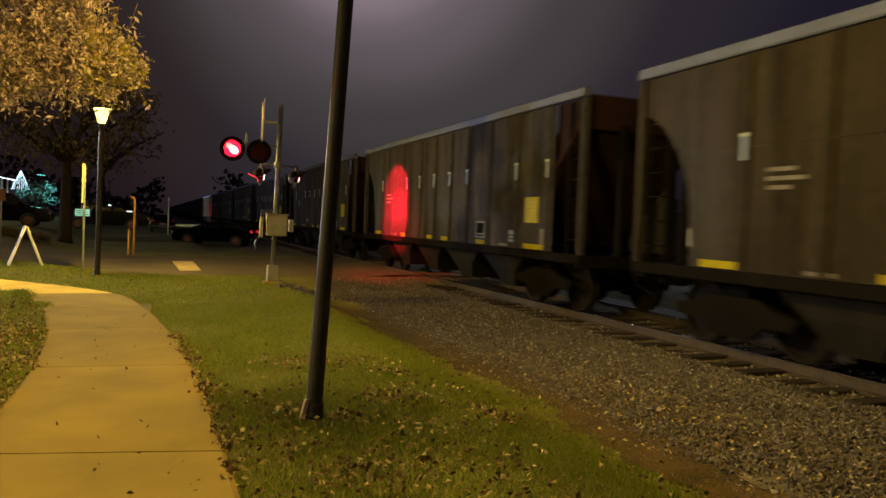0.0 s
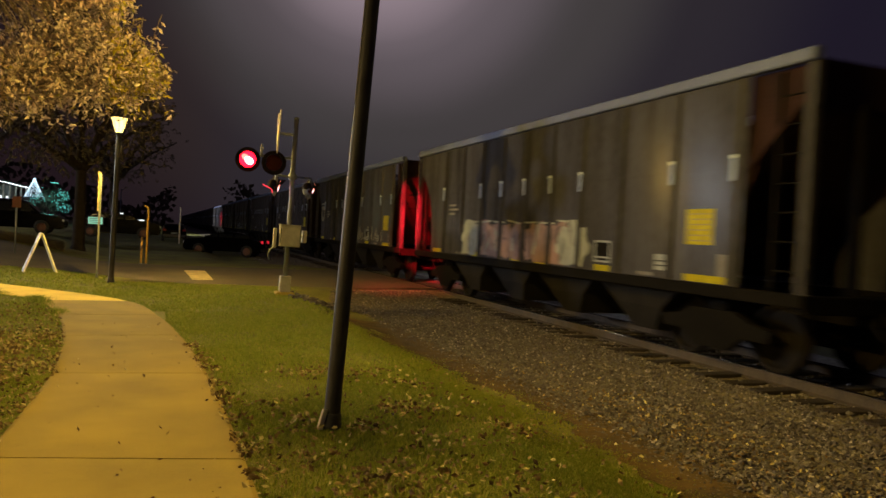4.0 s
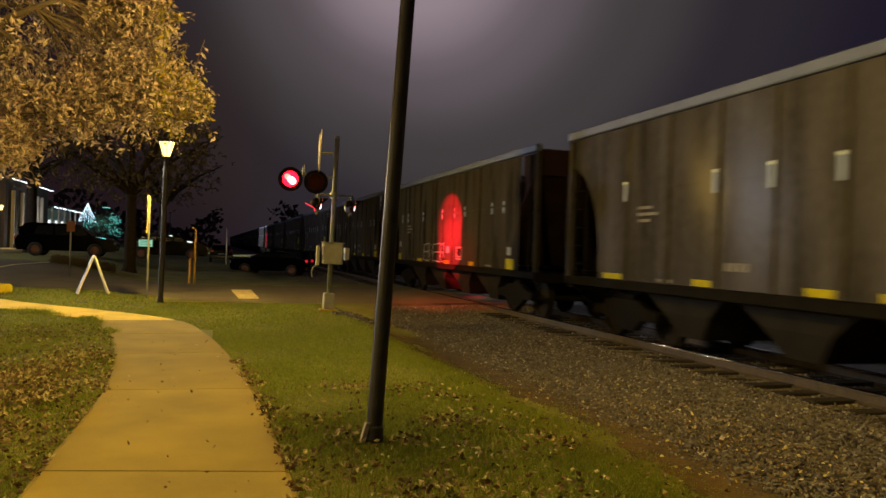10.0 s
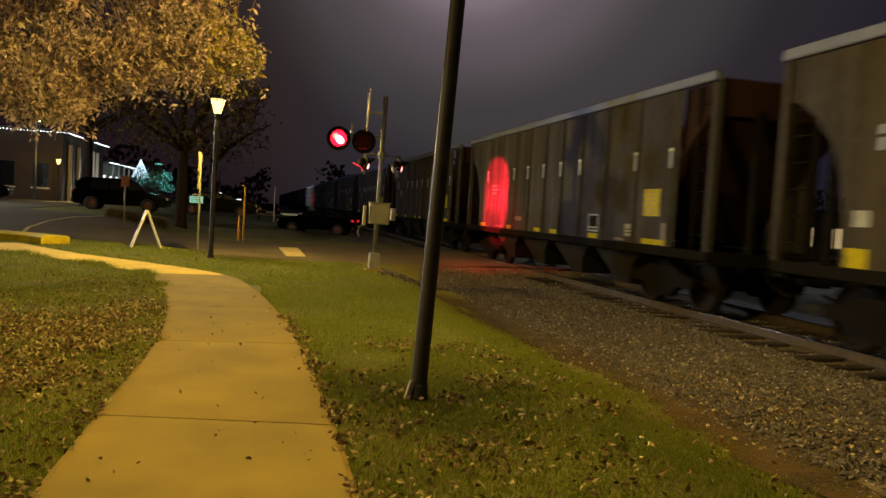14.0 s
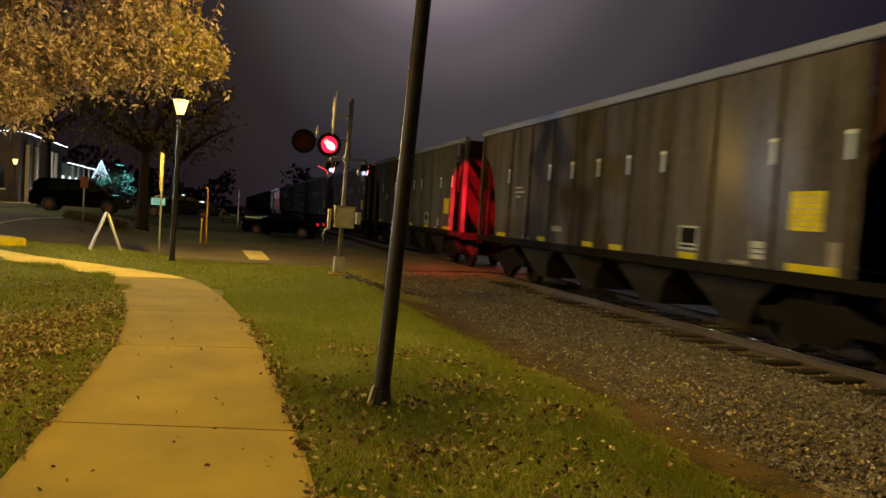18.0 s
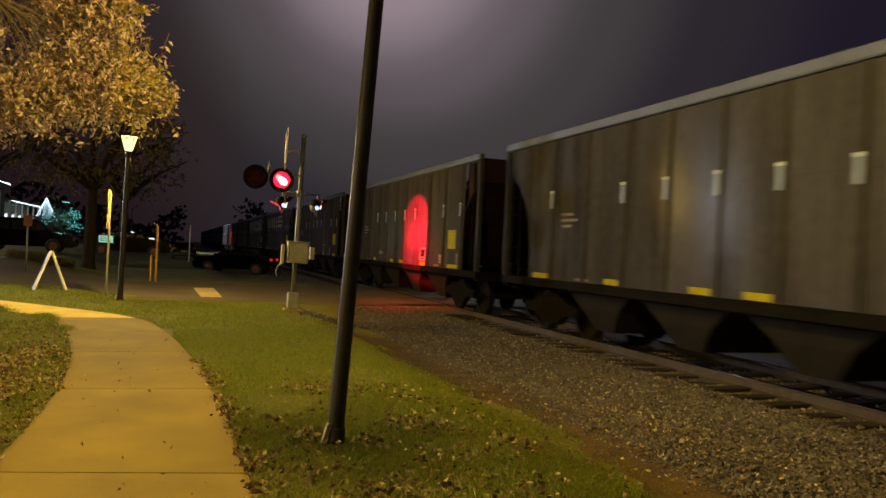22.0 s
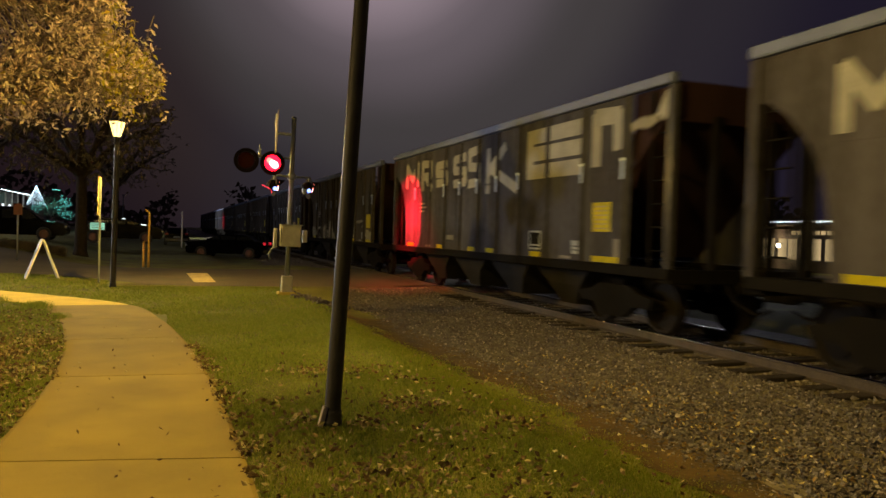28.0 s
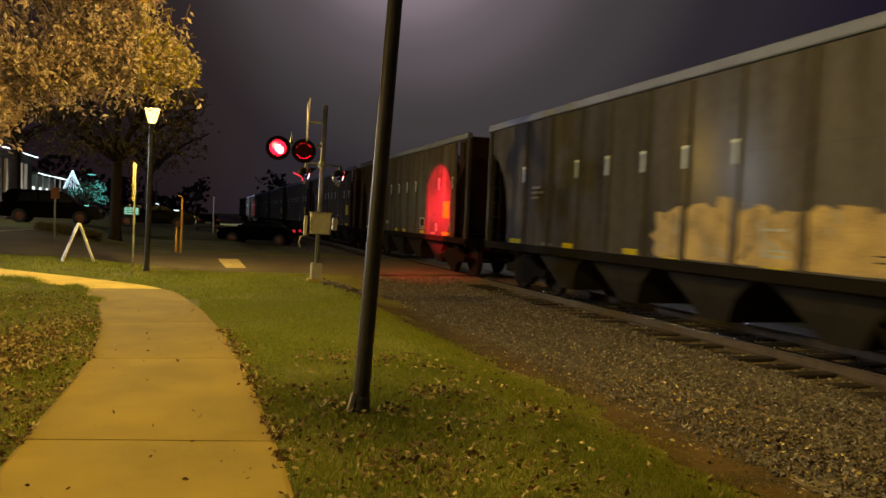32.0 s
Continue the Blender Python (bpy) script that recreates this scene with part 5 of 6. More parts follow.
# cone of lights on a small kiosk
kiosk = thing("kiosk", (-13.9, 94.0, 0.6), "small dark kiosk carrying a cone of lights", "kiosk")
part("body", box_bm(-0.9, 0.9, -0.9, 0.9, 0, 2.6, bevel=0.03), M_BRICK_DARK, kiosk)
part("roof", box_bm(-1.1, 1.1, -1.1, 1.1, 2.6, 2.75, bevel=0.02), M_ROOFING, kiosk)
xt = thing("light_tree", (-13.9, 94.0, 3.35), "cone-shaped festive tree of pale blue bulbs on a kiosk", "festive tree")
part("stem", tube_bm([(0, 0, 0), (0, 0, 2.2)], 0.03, 6), M_POLE, xt)
for k in range(12):
    a = 2 * math.pi * k / 12
    part("garland", tube_bm([(0.95 * math.cos(a), 0.95 * math.sin(a), 0.05), (0, 0, 2.2)], 0.013, 5), M_BULB_BLUE, xt, "glowing pale blue garland")

# shop front across the tracks
shop = thing("shop_front", (34.0, 35.0, -0.03), "low warm-lit shop front with white string lights along the eave", "shop")
part("wall", box_bm(0.0, 8.0, -5.2, 9.0, 0.0, 2.7), M_BRICK_DARK, shop)
part("roof", box_bm(-0.7, 8.3, -5.5, 9.3, 2.7, 2.95, bevel=0.02), M_ROOFING, shop)
part("fascia", box_bm(-0.06, 0.0, -4.9, 1.2, 2.05, 2.45), M_BRICK_DARK, shop)
for k in range(9):
    part("sign_bar", box_bm(-0.09, -0.06, -4.6 + 0.42 * k, -4.6 + 0.42 * k + 0.30, 2.14, 2.36), M_WIN_WARM, shop, "small glowing sign shape")
for yy in (-4.0, -2.3, -0.6, 1.1, 4.0, 6.5):
    w = part("shop_window", box_bm(-0.02, -0.005, yy - 0.7, yy + 0.7, 0.7, 1.9), M_WIN_WARM, shop, "dim warm shop window")
    part("glazing_bar", box_bm(-0.05, -0.02, yy - 0.03, yy + 0.03, 0.7, 1.9), M_POLE, w)
bulb_string(shop, (-0.74, -5.4, 2.86), (-0.74, 0.0, 2.86), 22, 0.035)
wl_ob = thing("wall_lamp", (33.7, 34.8, 1.45), "bright round wall lamp on the shop front", "wall lamp")
part("globe", lathe([(0.03, -0.11), (0.10, -0.06), (0.12, 0.0), (0.10, 0.06), (0.03, 0.11)], 12), glow("lamp_globe", (1.0, 0.92, 0.72), 22), wl_ob)
part("bracket", box_bm(0.0, 0.3, -0.02, 0.02, 0.10, 0.14), M_POLE, wl_ob)

# distant lamps
lamp_post((-14.6, 60.4, 0.60), 3.0, 0, True, "black lamp post with a lit yellow lantern by the building", False)
sl = thing("street_lamp", (-16.3, 61.0, 0.70), "tall street lamp with a bright white head", "street lamp")
part("pole", tube_bm([(0, 0, 0), (0, 0, 5.8), (0.1, -0.1, 5.95)], [0.09, 0.06, 0.05], 10), M_GALV, sl)
part("head", box_bm(-0.12, 0.3, -0.35, 0.1, 5.9, 6.05, bevel=0.03), M_GALV, sl)
part("lens", lathe([(0.05, 5.62), (0.17, 5.70), (0.21, 5.80), (0.18, 5.90)], 12), glow("white_street_lens", (0.85, 0.97, 1.0), 12), sl, "bright white lamp lens", at=(0.1, -0.2, 0))
# far white spot and line, built as an added globe and glowing strip
en = thing("entrance_light", (-3.13, 60.0, 0.78), "added white globe and glowing strip for a far bright spot", "light")
part("globe", lathe([(0.02, 0.85), (0.14, 0.93), (0.17, 1.05), (0.12, 1.18), (0.02, 1.22)], 10), M_WIN_LIT, en, "bright white globe")
part("post", tube_bm([(0, 0, -0.1), (0, 0, 0.88)], 0.04, 6), M_POLE, en)
part("light_strip", box_bm(0.35, 1.55, -0.03, 0.03, 0.72, 0.80, bevel=0.01), M_WIN_LIT, en, "thin white light strip")
part("strip_post", tube_bm([(1.5, 0, -0.1), (1.5, 0, 0.73)], 0.03, 6), M_POLE, en)
part("strip_post", tube_bm([(0.4, 0, -0.1), (0.4, 0, 0.73)], 0.03, 6), M_POLE, en)
fp = thing("pale_post", (0.9, 58.0, -0.03), "thin pale post lit from beyond", "post")
part("post", tube_bm([(0, 0, 0), (0, 0, 2.7)], 0.05, 8), M_WHITE, fp)
fl = thing("street_lamp", (-6.2, 116.3, -0.03), "street lamp at the far crossing", "street lamp")
part("pole", tube_bm([(0, 0, 0), (0, 0, 5.6)], [0.1, 0.06], 10), M_GALV, fl)
part("head", box_bm(-0.15, 0.35, -0.45, 0.1, 5.6, 5.72, bevel=0.02), M_GALV, fl)

fd = thing("street_lamp", (-20.0, 41.0, float(ground_z(-20.0, 41.0)) - 0.03), "tall white street lamp over the parking strip", "street lamp")
part("pole", tube_bm([(-0.25, 0.25, 0), (-0.25, 0.25, 4.9), (-0.1, 0.1, 5.2)], [0.1, 0.07, 0.05], 10), M_GALV, fd)
part("head", box_bm(-0.25, 0.25, -0.2, 0.3, 5.18, 5.3, bevel=0.02), M_GALV, fd)

# unseen posts added to carry the rail glint spots
for px, py, ph in ((31.0, 60.0, 5.3), (20.5, 52.0, 4.4), (33.0, 38.5, 4.9)):
    fs = thing("street_lamp", (px + 0.3, py + 0.3, -0.03), "unseen street lamp added beyond the track for a rail glint spot", "street lamp")
    part("pole", tube_bm([(0, 0, 0), (0, 0, ph)], [0.08, 0.05], 10), M_GALV, fs)
    part("head", box_bm(-0.4, 0.1, -0.4, 0.1, ph, ph + 0.1, bevel=0.02), M_GALV, fs)

# ---- trees ----


def leaf_mesh(name, centres, dirs, sizes, mat, droop=0.0, seed=1, width=0.42):
    """Many folded leaves in one mesh: base, two sides, tip and a raised rib."""
    rng = np.random.default_rng(seed)
    n = len(centres)
    d = dirs / np.linalg.norm(dirs, axis=1, keepdims=True)
    r = rng.normal(size=(n, 3))
    side = np.cross(d, r)
    side /= np.linalg.norm(side, axis=1, keepdims=True)
    up = np.cross(side, d)
    s = sizes[:, None]
    mid = centres + d * s * 0.5
    curl = rng.uniform(-0.25, 0.35, (n, 1))
    v = np.stack([centres, mid + side * s * width * 0.5 + up * s * 0.12, centres + d * s + up * s * curl, mid - side * s * width * 0.5 + up * s * 0.12, mid - up * s * 0.02], 1).reshape(-1, 3)
    k = np.arange(n)[:, None] * 5
    f = np.concatenate([k + np.array([[0, 4, 1]]), k + np.array([[1, 4, 2]]), k + np.array([[2, 4, 3]]), k + np.array([[3, 4, 0]])])
    me = bpy.data.meshes.new(name)
    me.from_pydata(v.tolist(), [], f.tolist())
    me.materials.append(mat)
    return me


def tube_strings(name, lines, mat, sides=4):
    """Many thin bars in one mesh; each line is a list of points and two radii."""
    verts, faces = [], []
    for pts, r0, r1 in lines:
        base = len(verts)
        for i, p in enumerate(pts):
            p = Vector(p)
            d = (Vector(pts[min(i + 1, len(pts) - 1)]) - Vector(pts[max(0, i - 1)])).normalized()
            u = d.orthogonal().normalized()
            w = d.cross(u)
            r = r0 + (r1 - r0) * i / max(1, len(pts) - 1)
            for k in range(sides):
                a = 2 * math.pi * k / sides
                verts.append(tuple(p + r * (math.cos(a) * u + math.sin(a) * w)))
        for i in range(len(pts) - 1):
            for k in range(sides):
                faces.append((base + i * sides + k, base + i * sides + (k + 1) % sides, base + (i + 1) * sides + (k + 1) % sides, base + (i + 1) * sides + k))
    me = bpy.data.meshes.new(name)
    me.from_pydata(verts, [], faces)
    me.materials.append(mat)
    return me


def broad_tree(place, centre, radii, limbs, twigs, leaves_per_twig, leaf, mats, label, seed, trunk_r=0.16, yellow_from=None, thin=0.25, bark=M_BARK_FAR, lobes=()):
    rnd = random.Random(seed)
    rng = np.random.default_rng(seed)
    th = thing("tree", place, label, "tree")
    c = Vector(centre)
    fork = Vector((c.x * 0.12, c.y * 0.12, max(1.2, c.z - radii[2] * 0.75)))
    part("trunk", tube_bm([(0, 0, -0.05), (0.02, 0.01, 0.25), fork * 0.6 + Vector((0.03, 0, fork.z * 0.02)), fork], [trunk_r * 1.5, trunk_r * 1.1, trunk_r * 0.95, trunk_r * 0.85], 12), bark, th)
    nodes = []
    for k in range(limbs):
        a = 2 * math.pi * k / limbs + rnd.uniform(-0.3, 0.3)
        el = rnd.uniform(-0.35, 1.0)
        tip = c + Vector((radii[0] * math.cos(a) * math.cos(el), radii[1] * math.sin(a) * math.cos(el), radii[2] * math.sin(el))) * rnd.uniform(0.75, 0.92)
        pts = []
        for i in range(9):
            s = i / 8
            p = fork.lerp(tip, s) + Vector((0, 0, 0.35 * math.sin(math.pi * s)))
            if 0 < i < 8:
                p += Vector([rnd.uniform(-0.12, 0.12) for _ in range(3)])
            pts.append(p)
        part("limb", tube_bm(pts, [trunk_r * 0.55 * (1 - 0.85 * i / 8) + 0.008 for i in range(9)], 7), bark, th)
        nodes += pts[2:]
    lines, cen, dirs = [], [], []
    for k in range(twigs):
        v = Vector(rng.normal(size=3)).normalized()
        rad = rnd.uniform(0.35, 1.0) ** 0.5
        lump = 0.86 + 0.16 * noise.noise(v * 2.3 + Vector((seed, 0, 0)))
        tip = c + Vector((v.x * radii[0], v.y * radii[1], v.z * radii[2])) * rad * lump
        in_lobe = lobes and k % 3 == 0
        if in_lobe:
            lobe, size = lobes[(k // 3) % len(lobes)]
            tip = Vector(lobe) + Vector((v.x * size[0], v.y * size[1], v.z * size[2])) * rad * lump
        if not in_lobe and noise.noise(tip * 0.8 + Vector((seed * 3.1, 0, 0))) < -thin:
            continue
        limb_node = min(nodes, key=lambda p: (p - tip).length)
        way = (Vector((v.x, v.y, 0.15 * v.z)) * 0.8 + Vector([rnd.gauss(0, 0.5) for _ in range(3)])).normalized()
        root = tip - way * rnd.uniform(0.35, 0.75)
        if (limb_node - root).length < 1.1:
            lines.append(([limb_node, limb_node.lerp(root, 0.5) + Vector([rnd.uniform(-0.1, 0.1), rnd.uniform(-0.1, 0.1), 0.08]), root], 0.009, 0.005))
        bend = root.lerp(tip, 0.5) + Vector([rnd.uniform(-0.1, 0.1) for _ in range(3)])
        lines.append(([root, bend, tip], 0.006, 0.003))
        d0 = (tip - bend).normalized()
        for j in range(leaves_per_twig):
            s = rnd.uniform(0.1, 1.08)
            p = root.lerp(bend, s * 2) if s < 0.5 else bend.lerp(tip, s * 2 - 1)
            cen.append(p + Vector([rnd.gauss(0, 0.035) for _ in range(3)]))
            dirs.append(d0 * 0.5 + Vector([rnd.gauss(0, 0.75) for _ in range(3)]) + Vector((0, 0, -0.3)))
    me = tube_strings("twig_growth", lines, bark)
    part("twig_growth", me, None, th, "fine bare twigs")["kind"] = "stuff"
    cen, dirs = np.array([tuple(p) for p in cen]), np.array([tuple(p) for p in dirs])
    sizes = rng.uniform(0.65, 1.3, len(cen)) * leaf
    # lamp-side yellow: real yellow leaves plus lamplight put into leaf colour
    if yellow_from is not None:
        q = (cen[:, 0] > yellow_from) & (rng.random(len(cen)) < 0.30) | (rng.random(len(cen)) < 0.012)
        part("yellow_foliage", leaf_mesh("yellow_leaves", cen[q], dirs[q], sizes[q] * 1.05, mats[1], seed=seed + 1), None, th, "yellow leaves and painted lamp yellow on the outer twigs")["kind"] = "stuff"
        cen, dirs, sizes = cen[~q], dirs[~q], sizes[~q]
    part("crown", leaf_mesh("crown", cen, dirs, sizes, mats[0], seed=seed), None, th)["kind"] = "stuff"
    return th


broad_tree((-4.9, 10.6, -0.02), (0.0, -0.3, 4.75), (4.12, 3.4, 3.0), 26, 4200, 17, 0.082, (M_FOLIAGE, M_FOLIAGE_YELLOW),
           "autumn tree with curled brown and yellow leaves overhanging the path", 11, 0.17, yellow_from=4.1, thin=0.06, bark=M_BARK,
           lobes=(((3.6, -0.4, 4.38), (0.98, 0.9, 0.36)), ((3.5, -0.4, 4.85), (0.95, 0.9, 0.4)), ((3.9, -0.4, 3.66), (0.98, 0.8, 0.34)), ((4.2, -0.4, 3.44), (0.72, 0.6, 0.16)),
                  ((3.2, -0.3, 3.34), (1.05, 0.8, 0.34)), ((2.1, -0.2, 3.25), (1.9, 1.2, 0.5)), ((2.2, -0.3, 2.75), (0.8, 0.9, 0.36))))
DARK = (M_FOLIAGE_DARK, None)
dark_label = "large dark tree against the night sky"
for i, (px, py, cz, rx, rz, tr) in enumerate(((-3.6, 36.0, 6.0, 4.6, 3.4, 0.24), (-10.5, 50.0, 7.5, 5.0, 4.2, 0.3), (-4.5, 72.0, 8.5, 6.5, 5.5, 0.35), (-24.0, 50.0, 7.5, 6.0, 4.6, 0.3))):
    broad_tree((px, py, float(ground_z(px, py)) - 0.05), (0, 0, cz), (rx, rx, rz), 9, 620, 5, 0.28, DARK, dark_label, 30 + i, tr, thin=0.3)
broad_tree((-11.6, 90.0, 0.6), (0, 0, 2.6), (1.4, 1.4, 1.7), 7, 160, 7, 0.22, DARK, "small tree wound with teal lights", 51, 0.1)
teal = thing("string_lights", (-11.6, 90.0, 0.6), "teal string lights wound through a small tree", "string lights")
rl = random.Random(8)
knots = [Vector([rl.gauss(0, 0.6) for _ in range(3)]) for _ in range(9)]
for k in range(210):
    v = rl.choice(knots) + Vector([rl.gauss(0, 0.22) for _ in range(3)])
    v = v * min(1.0, 1.25 / max(0.01, v.length))
    part("bulb", shared("teal_bulb", lambda: lathe([(0.012, -0.035), (0.034, -0.014), (0.034, 0.014), (0.012, 0.035)], 6), M_BULB_TEAL), None, teal, at=(1.9 * v.x, 1.4 * v.y, 2.6 + 1.45 * v.z))

# low brown hedge below the parked car
rng = np.random.default_rng(4)
n = 2600
hx, hy = rng.uniform(-6.3, -3.9, n), rng.uniform(33.4, 34.3, n)
hz = ground_z(hx, hy) + rng.uniform(0, 0.28, n)
hedge = thing("hedge", (0, 0, 0), "low ragged brown hedge at the edge of the car park", "hedge")
part("foliage", leaf_mesh("hedge_leaves", np.stack([hx, hy, hz], 1), rng.normal(size=(n, 3)) + np.array([0, 0, 0.4]), rng.uniform(0.07, 0.13, n), M_FOLIAGE_DARK, seed=5), None, hedge)["kind"] = "stuff"

# far woods closing the horizon
n = 26000
ang = rng.uniform(0, 2 * math.pi, n)
rad = rng.uniform(150, 185, n)
wx, wy = rad * np.sin(ang), rad * np.cos(ang) + 40
top = 9 + 3 * np.sin(ang * 23) + 2 * np.sin(ang * 61 + 1)
wz = rng.uniform(0, 1, n) ** 0.8 * top
keep = ~((np.abs(wx - TRACK_X) < 7))
cw = np.stack([wx, wy, wz], 1)[keep]
tagged(new("far_woods", leaf_mesh("far_woods", cw, rng.normal(size=cw.shape), rng.uniform(0.9, 2.0, len(cw)), M_FOLIAGE_DARK, seed=6, width=0.9)), "dark belt of woods on the horizon", "woods", "", "stuff")

# ---- ground cover ----
quads_path = [(L_SEG[i][k], R_SEG[i][k], R_SEG[i][k + 1], L_SEG[i][k + 1]) for i in range(len(L_SEG)) for k in range(len(L_SEG[i]) - 1)]


def on_path(x, y, grow=0.0):
    hit = np.zeros(len(x), bool)
    for a, b, c, d in quads_path:
        pts = [a, b, c, d]
        mid = (a + b + c + d) / 4
        pts = [p + (p - mid).normalized() * grow for p in pts]
        inside = np.ones(len(x), bool)
        for i in range(4):
            p, q = pts[i], pts[(i + 1) % 4]
            inside &= (q.x - p.x) * (y - p.y) - (q.y - p.y) * (x - p.x) >= -1e-6
        hit |= inside
    return hit


def road_near(x):
    xs = [p[0] for p in near_edge]
    ys = [p[1] for p in near_edge]
    return np.interp(x, xs, ys)


def noise2(x, y, f, seed):
    return np.sin(x * f + seed) * np.cos(y * f * 1.13 + 2 * seed) + 0.5 * np.sin(x * f * 2.3 - y * f * 1.9 + seed)


def grass(name, x0, x1, y0, y1, per, h0, h1, wide, seed):
    rng = np.random.default_rng(seed)
    n = int((x1 - x0) * (y1 - y0) * per)
    x, y = rng.uniform(x0, x1, n), rng.uniform(y0, y1, n)
    keep = ~on_path(x, y, 0.012) & (y < road_near(x) - 0.05) & ((rng.random(n) < 1 - np_step(-0.7, 0.5, x - verge(y) + 0.12 * np.sin(y * 2.2) + 0.09 * np.sin(y * 5.1) + 0.10 * np.sin(y * 11.3 + x * 7.0))) & (x < 4.5))
    keep &= rng.random(n) < np.clip(0.72 + 0.35 * noise2(x, y, 1.7, seed * 0.1), 0.4, 1)
    x, y = x[keep], y[keep]
    n = len(x)
    h = rng.uniform(h0, h1, n) * np.clip(0.85 + 0.3 * noise2(x, y, 2.9, 3.0), 0.45, 1.5)
    edge = on_path(x, y, 0.10)
    h = np.where(edge, h * 1.5, h)
    a = rng.uniform(0, 2 * math.pi, n)
    lean = rng.normal(0, 1.5, (n, 2)) * h[:, None]
    z = ground_z(x, y) - 0.022
    w = wide * rng.uniform(0.6, 1.3, n)
    p = np.stack([x, y, z], 1)
    s = np.stack([np.cos(a) * w, np.sin(a) * w, np.zeros(n)], 1)
    m = p + np.stack([lean[:, 0] * 0.35, lean[:, 1] * 0.35, 0.022 + h * 0.6], 1)
    t = p + np.stack([lean[:, 0], lean[:, 1], 0.022 + h], 1)
    v = np.stack([p - s, p + s, m + s * 0.7, m - s * 0.7, t], 1).reshape(-1, 3)
    k = np.arange(n)[:, None] * 5
    me = bpy.data.meshes.new(name)
    me.from_pydata(v.tolist(), [], (k + np.array([[0, 1, 2, 3]])).tolist() + (k + np.array([[3, 2, 4]])).tolist())
    me.materials.append(M_BLADE)
    return tagged(new(name, me), "short green and straw-coloured lawn grass", "grass", "", "stuff")


grass("lawn_grass", 0.5, 4.65, 2.8, 8.5, 8000, 0.004, 0.013, 0.0034, 1)
grass("lawn_grass", 0.0, 4.65, 8.5, 14.5, 3600, 0.006, 0.017, 0.005, 2)
grass("lawn_grass", -1.5, 4.2, 14.5, 21.0, 1200, 0.012, 0.03, 0.007, 3)
grass("lawn_grass", -4.2, -1.05, 3.2, 9.0, 5600, 0.004, 0.013, 0.0034, 4)
grass("lawn_grass", -6.0, -1.05, 9.0, 15.5, 1300, 0.016, 0.042, 0.005, 5)
grass("lawn_grass", -9.5, -1.5, 15.5, 26.0, 420, 0.02, 0.05, 0.009, 6)


def edge_tufts(name, seed):
    """Taller grass leaning over the outer edge of the path where it turns away."""
    rng = np.random.default_rng(seed)
    pts = np.array([(q.x, q.y) for seg in L_SEG[9:13] for q in seg])
    n = 5200
    i = rng.uniform(0, len(pts) - 1.001, n)
    k = i.astype(int)
    base = pts[k] + (pts[k + 1] - pts[k]) * (i - k)[:, None] + rng.normal(0, 0.07, (n, 2))
    h = rng.uniform(0.04, 0.13, n) * np.clip(0.75 + 0.5 * np.sin(base[:, 1] * 3.3), 0.3, 1.2)
    a = rng.uniform(0, 2 * math.pi, n)
    p = np.stack([base[:, 0], base[:, 1], ground_z(base[:, 0], base[:, 1]) - 0.02], 1)
    side = np.stack([np.cos(a), np.sin(a), 0 * a], 1) * 0.007
    tip = p + np.stack([rng.normal(0.25, 0.4, n) * h, rng.normal(0.1, 0.4, n) * h, h], 1)
    v = np.stack([p - side, p + side, tip], 1).reshape(-1, 3)
    me = bpy.data.meshes.new(name)
    me.from_pydata(v.tolist(), [], np.arange(3 * n).reshape(-1, 3).tolist())
    me.materials.append(M_BLADE)
    return tagged(new(name, me), "longer green grass leaning over the path edge", "grass", "", "stuff")


edge_tufts("edge_grass", 9)


def litter(name, x, y, size, seed, lift=0.0, label="scattered dry fallen leaves"):
    rng = np.random.default_rng(seed)
    n = len(x)
    z = ground_z(x, y) + np.where(on_path(x, y), 0.014, 0.02) + lift + rng.uniform(0, 0.012, n)
    d = np.stack([rng.normal(size=n), rng.normal(size=n), rng.uniform(-0.3, 0.9, n)], 1)
    me = leaf_mesh(name, np.stack([x, y, z], 1), d, rng.uniform(0.6, 1.3, n) * size, M_LITTER, seed=seed, width=0.6)
    return tagged(new(name, me), label, "fallen leaves", "", "stuff")


rng = np.random.default_rng(21)
# under the tree on the left lawn
n = 26000
lx, ly = -1.1 - np.abs(rng.normal(0, 1.5, n)), rng.uniform(3.4, 15.0, n)
mat_edge = np_step(-1.3, -1.75, lx + 0.2 * np.sin(ly * 2.7) + 0.15 * np.sin(ly * 6.1)) * np_step(5.7, 6.8, ly) * (1 - np_step(9.8, 12.2, ly + 0.8 * np.sin(lx * 1.9)))
keep = ~on_path(lx, ly, 0.0) & (rng.random(n) < np.clip(0.12 + 0.88 * mat_edge * (0.8 + 0.4 * noise2(lx, ly, 2.2, 1.0)), 0.04, 1))
litter("leaf_litter", lx[keep], ly[keep], 0.050, 22, lift=0.006, label="thick dry leaf litter under the tree")
# drifts along the path's edges
n = 3000
s = rng.uniform(2.8, 10.5, n)
s = s[rng.random(n) < np.clip(0.34 + 0.42 * np.sin(s * 2.3 + 1) * np.sin(s * 5.9) + 0.2 * np.sin(s * 13.0), 0.06, 1)]
n = len(s)
right = np.interp(s, [p[1] for p in P_RIGHT[:11]], [p[0] for p in P_RIGHT[:11]])
left = np.interp(s, [p[1] for p in P_LEFT[:11]], [p[0] for p in P_LEFT[:11]])
which = rng.random(n) < 0.62
ex = np.where(which, right + np.abs(rng.normal(0, 0.11, n)) - 0.05, left - np.abs(rng.normal(0, 0.10, n)) + 0.04)
litter("leaf_litter", ex, s, 0.048, 23, lift=0.004, label="dry leaves drifted along the path edge")
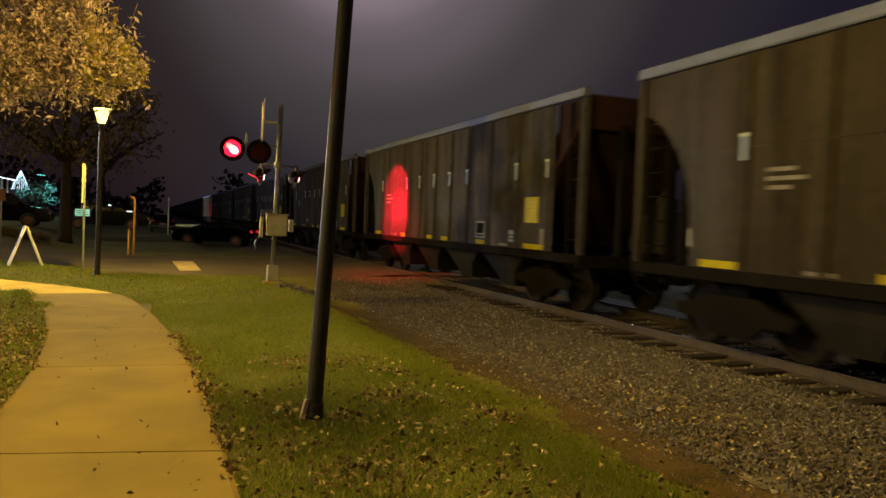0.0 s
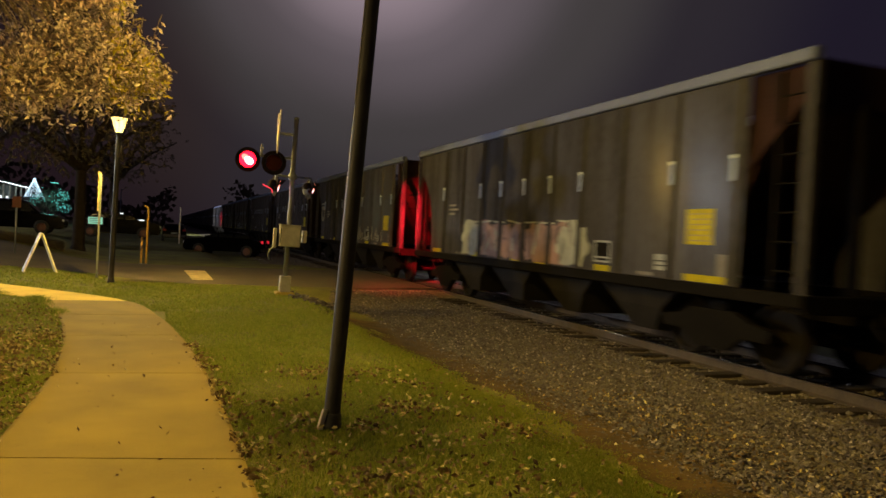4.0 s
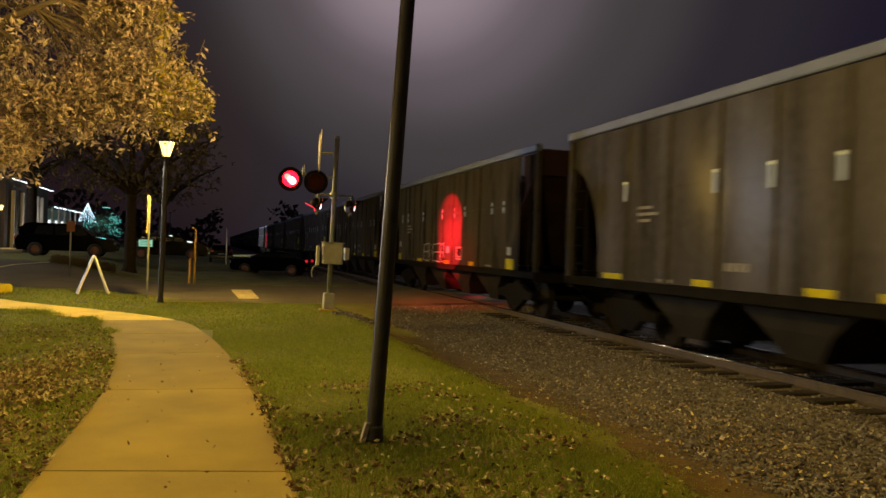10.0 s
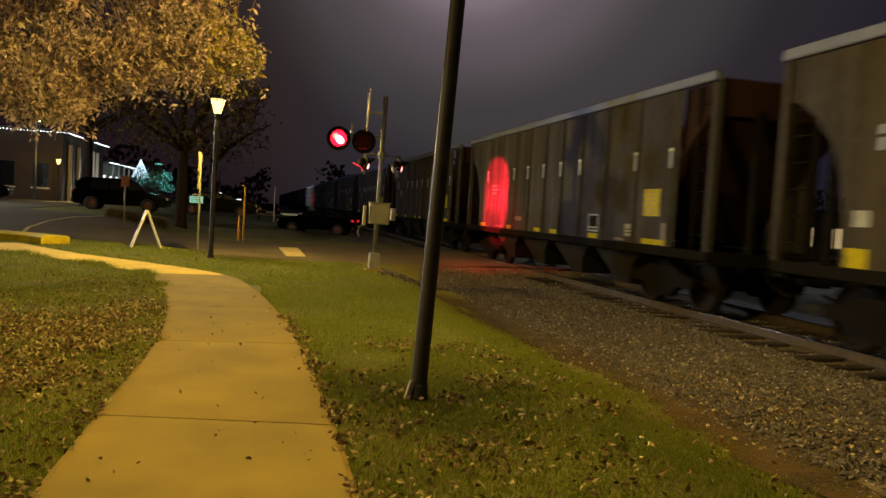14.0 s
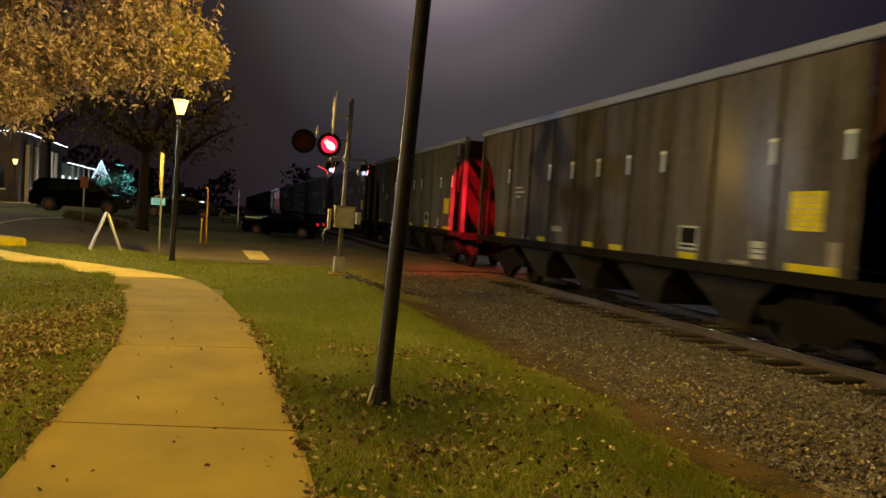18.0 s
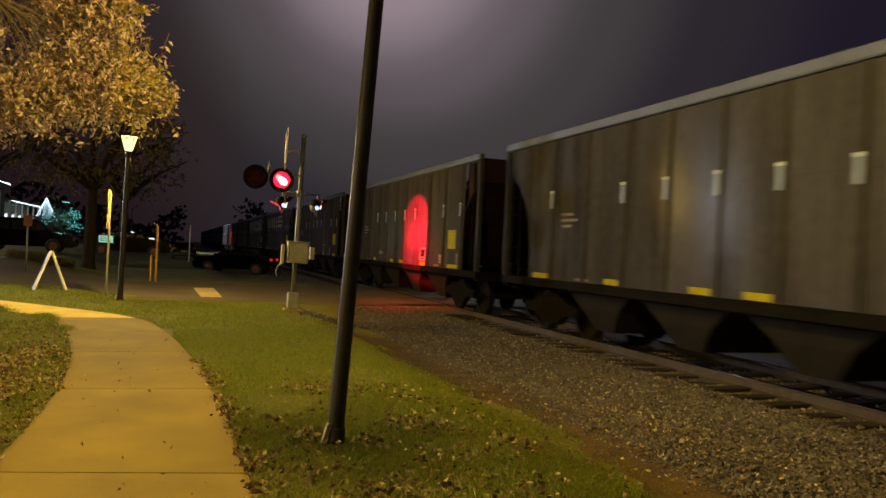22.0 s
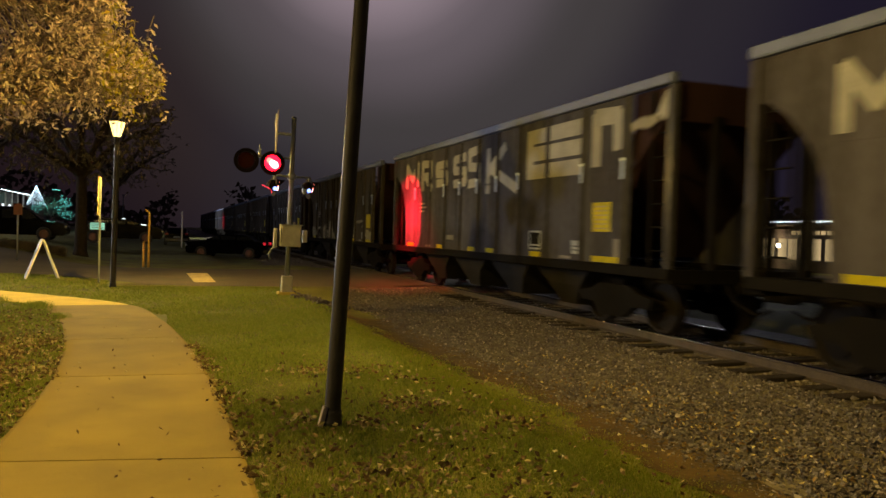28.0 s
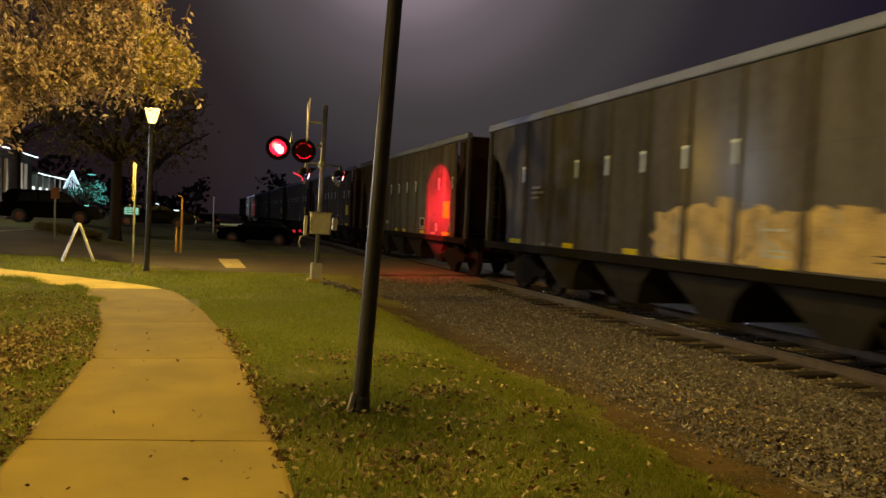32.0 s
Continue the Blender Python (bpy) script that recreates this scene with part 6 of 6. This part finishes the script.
# clusters on the right lawn, most round the post and near the bottom of the slope
clumps = [(rng.uniform(0.75, 2.9), rng.uniform(3.6, 8.6), rng.uniform(0.10, 0.30), int(rng.integers(14, 60))) for _ in range(34)]
cx = np.concatenate([rng.normal(c[0], c[2], c[3]) for c in clumps] + [rng.normal(1.06, 0.12, 110), rng.normal(1.52, 0.10, 45), rng.uniform(0.6, 3.8, 230), rng.normal(1.35, 0.38, 330), rng.normal(2.3, 0.35, 70), rng.normal(0.95, 0.2, 60)])
cy = np.concatenate([rng.normal(c[1], c[2] * 0.8, c[3]) for c in clumps] + [rng.normal(6.35, 0.25, 110), rng.normal(5.95, 0.1, 45), rng.uniform(3.2, 9.5, 230), rng.normal(4.5, 0.45, 330), rng.normal(5.4, 0.5, 70), rng.normal(5.1, 0.4, 60)])
keep = (cx < 3.9) & (rng.random(len(cx)) < np.clip(0.7 + 0.5 * noise2(cx, cy, 4.1, 2.0), 0.25, 1)) & (np.hypot(cx - 1.33, cy - 6.12) > 0.12) & ~on_path(cx, cy)
litter("leaf_litter", cx[keep], cy[keep], 0.052, 24, lift=0.006)
# single leaves on the path
px_, py_ = rng.uniform(-1.0, 0.45, 70), rng.uniform(3.6, 12.5, 70)
litter("leaf_litter", px_, py_, 0.036, 25, label="few dry leaves lying on the path")


def stones(name, x, y, z, size, seed, label):
    rng = np.random.default_rng(seed)
    n = len(x)
    base = np.array([(1, 0, 0), (-1, 0, 0), (0, 1, 0), (0, -1, 0), (0, 0, 1), (0, 0, -1)], float)
    v = base[None] * rng.uniform(0.55, 1.25, (n, 6, 1)) + rng.normal(0, 0.22, (n, 6, 3))
    q = rng.normal(size=(n, 4))
    q /= np.linalg.norm(q, axis=1, keepdims=True)
    w, a, b, c = q.T
    rot = np.stack([np.stack([1 - 2 * (b * b + c * c), 2 * (a * b - c * w), 2 * (a * c + b * w)], 1), np.stack([2 * (a * b + c * w), 1 - 2 * (a * a + c * c), 2 * (b * c - a * w)], 1),
                    np.stack([2 * (a * c - b * w), 2 * (b * c + a * w), 1 - 2 * (a * a + b * b)], 1)], 1)
    v = np.einsum("nij,nkj->nki", rot, v) * size[:, None, None] * np.array([1, 1, 0.8]) + np.stack([x, y, z], 1)[:, None]
    k = np.arange(n)[:, None] * 6
    tri = np.array([(0, 2, 4), (2, 1, 4), (1, 3, 4), (3, 0, 4), (2, 0, 5), (1, 2, 5), (3, 1, 5), (0, 3, 5)])
    f = (k[:, None] + tri[None]).reshape(-1, 3)
    me = bpy.data.meshes.new(name)
    me.from_pydata(v.reshape(-1, 3).tolist(), [], f.tolist())
    me.materials.append(M_STONE)
    return tagged(new(name, me), label, "gravel", "", "stuff")


n = 52000
sx = rng.uniform(4.2, 7.0, n)
sy = 2.2 + (20.4 - 2.2) * rng.random(n) ** 1.35
keep = (sx > 4.18 + 0.10 * np.sin(sy * 3.1) + 0.45 * rng.random(n)) | (rng.random(n) < 0.10)
sx, sy = sx[keep], sy[keep]
stones("ballast_stones", sx, sy, ballast_z(sx, sy) + rng.uniform(-0.005, 0.02, len(sx)), 0.010 + 0.022 * rng.random(len(sx)) ** 1.3, 31, "loose brown and grey crushed ballast stones")
n = 16000
sx, sy = rng.uniform(6.7, 9.9, n), 2.0 + 18.4 * rng.random(n) ** 1.25
keep = (np.abs(((sy + 8.0) % 0.53) - 0.265) < 0.15) | (rng.random(n) < 0.1)
sx, sy = sx[keep], sy[keep]
n = len(sx)
stones("ballast_stones", sx, sy, ballast_z(sx, sy) + rng.uniform(-0.03, 0.02, n), rng.uniform(0.014, 0.036, n), 32, "ballast stones between the ties")
n = 5000
sx, sy = rng.uniform(3.3, 9.9, n), rng.uniform(29.6, 60, n)
stones("ballast_stones", sx, sy, ballast_z(sx, sy) + rng.uniform(-0.03, 0.02, n), rng.uniform(0.02, 0.05, n), 33, "ballast stones beyond the crossing")
n = 160
sx, sy = rng.normal(3.35, 0.35, n), rng.normal(17.9, 0.6, n)
stones("rubble", sx, sy, ground_z(sx, sy) + 0.01, rng.uniform(0.03, 0.09, n), 34, "pale broken rubble beside the signal footing")

n = 5000
sx, sy = 4.7 - np.abs(rng.normal(0, 0.42, n)), rng.uniform(2.4, 15.0, n)
stones("strip_gravel", sx, sy, ground_z(sx, sy) - 0.006, rng.uniform(0.004, 0.017, n), 35, "stray gravel on the bare strip")
lx = np.concatenate([rng.uniform(3.2, 5.6, 420), rng.normal(4.95, 0.35, 420)])
ly = np.concatenate([rng.uniform(2.8, 10.0, 420), rng.uniform(4.2, 8.0, 420)])
z_on = np.maximum(ground_z(lx, ly), ballast_z(lx, ly)) - ground_z(lx, ly) + 0.03
litter("leaf_litter", lx, ly, 0.045, 36, lift=z_on, label="dry leaves blown onto the stones")

motions()
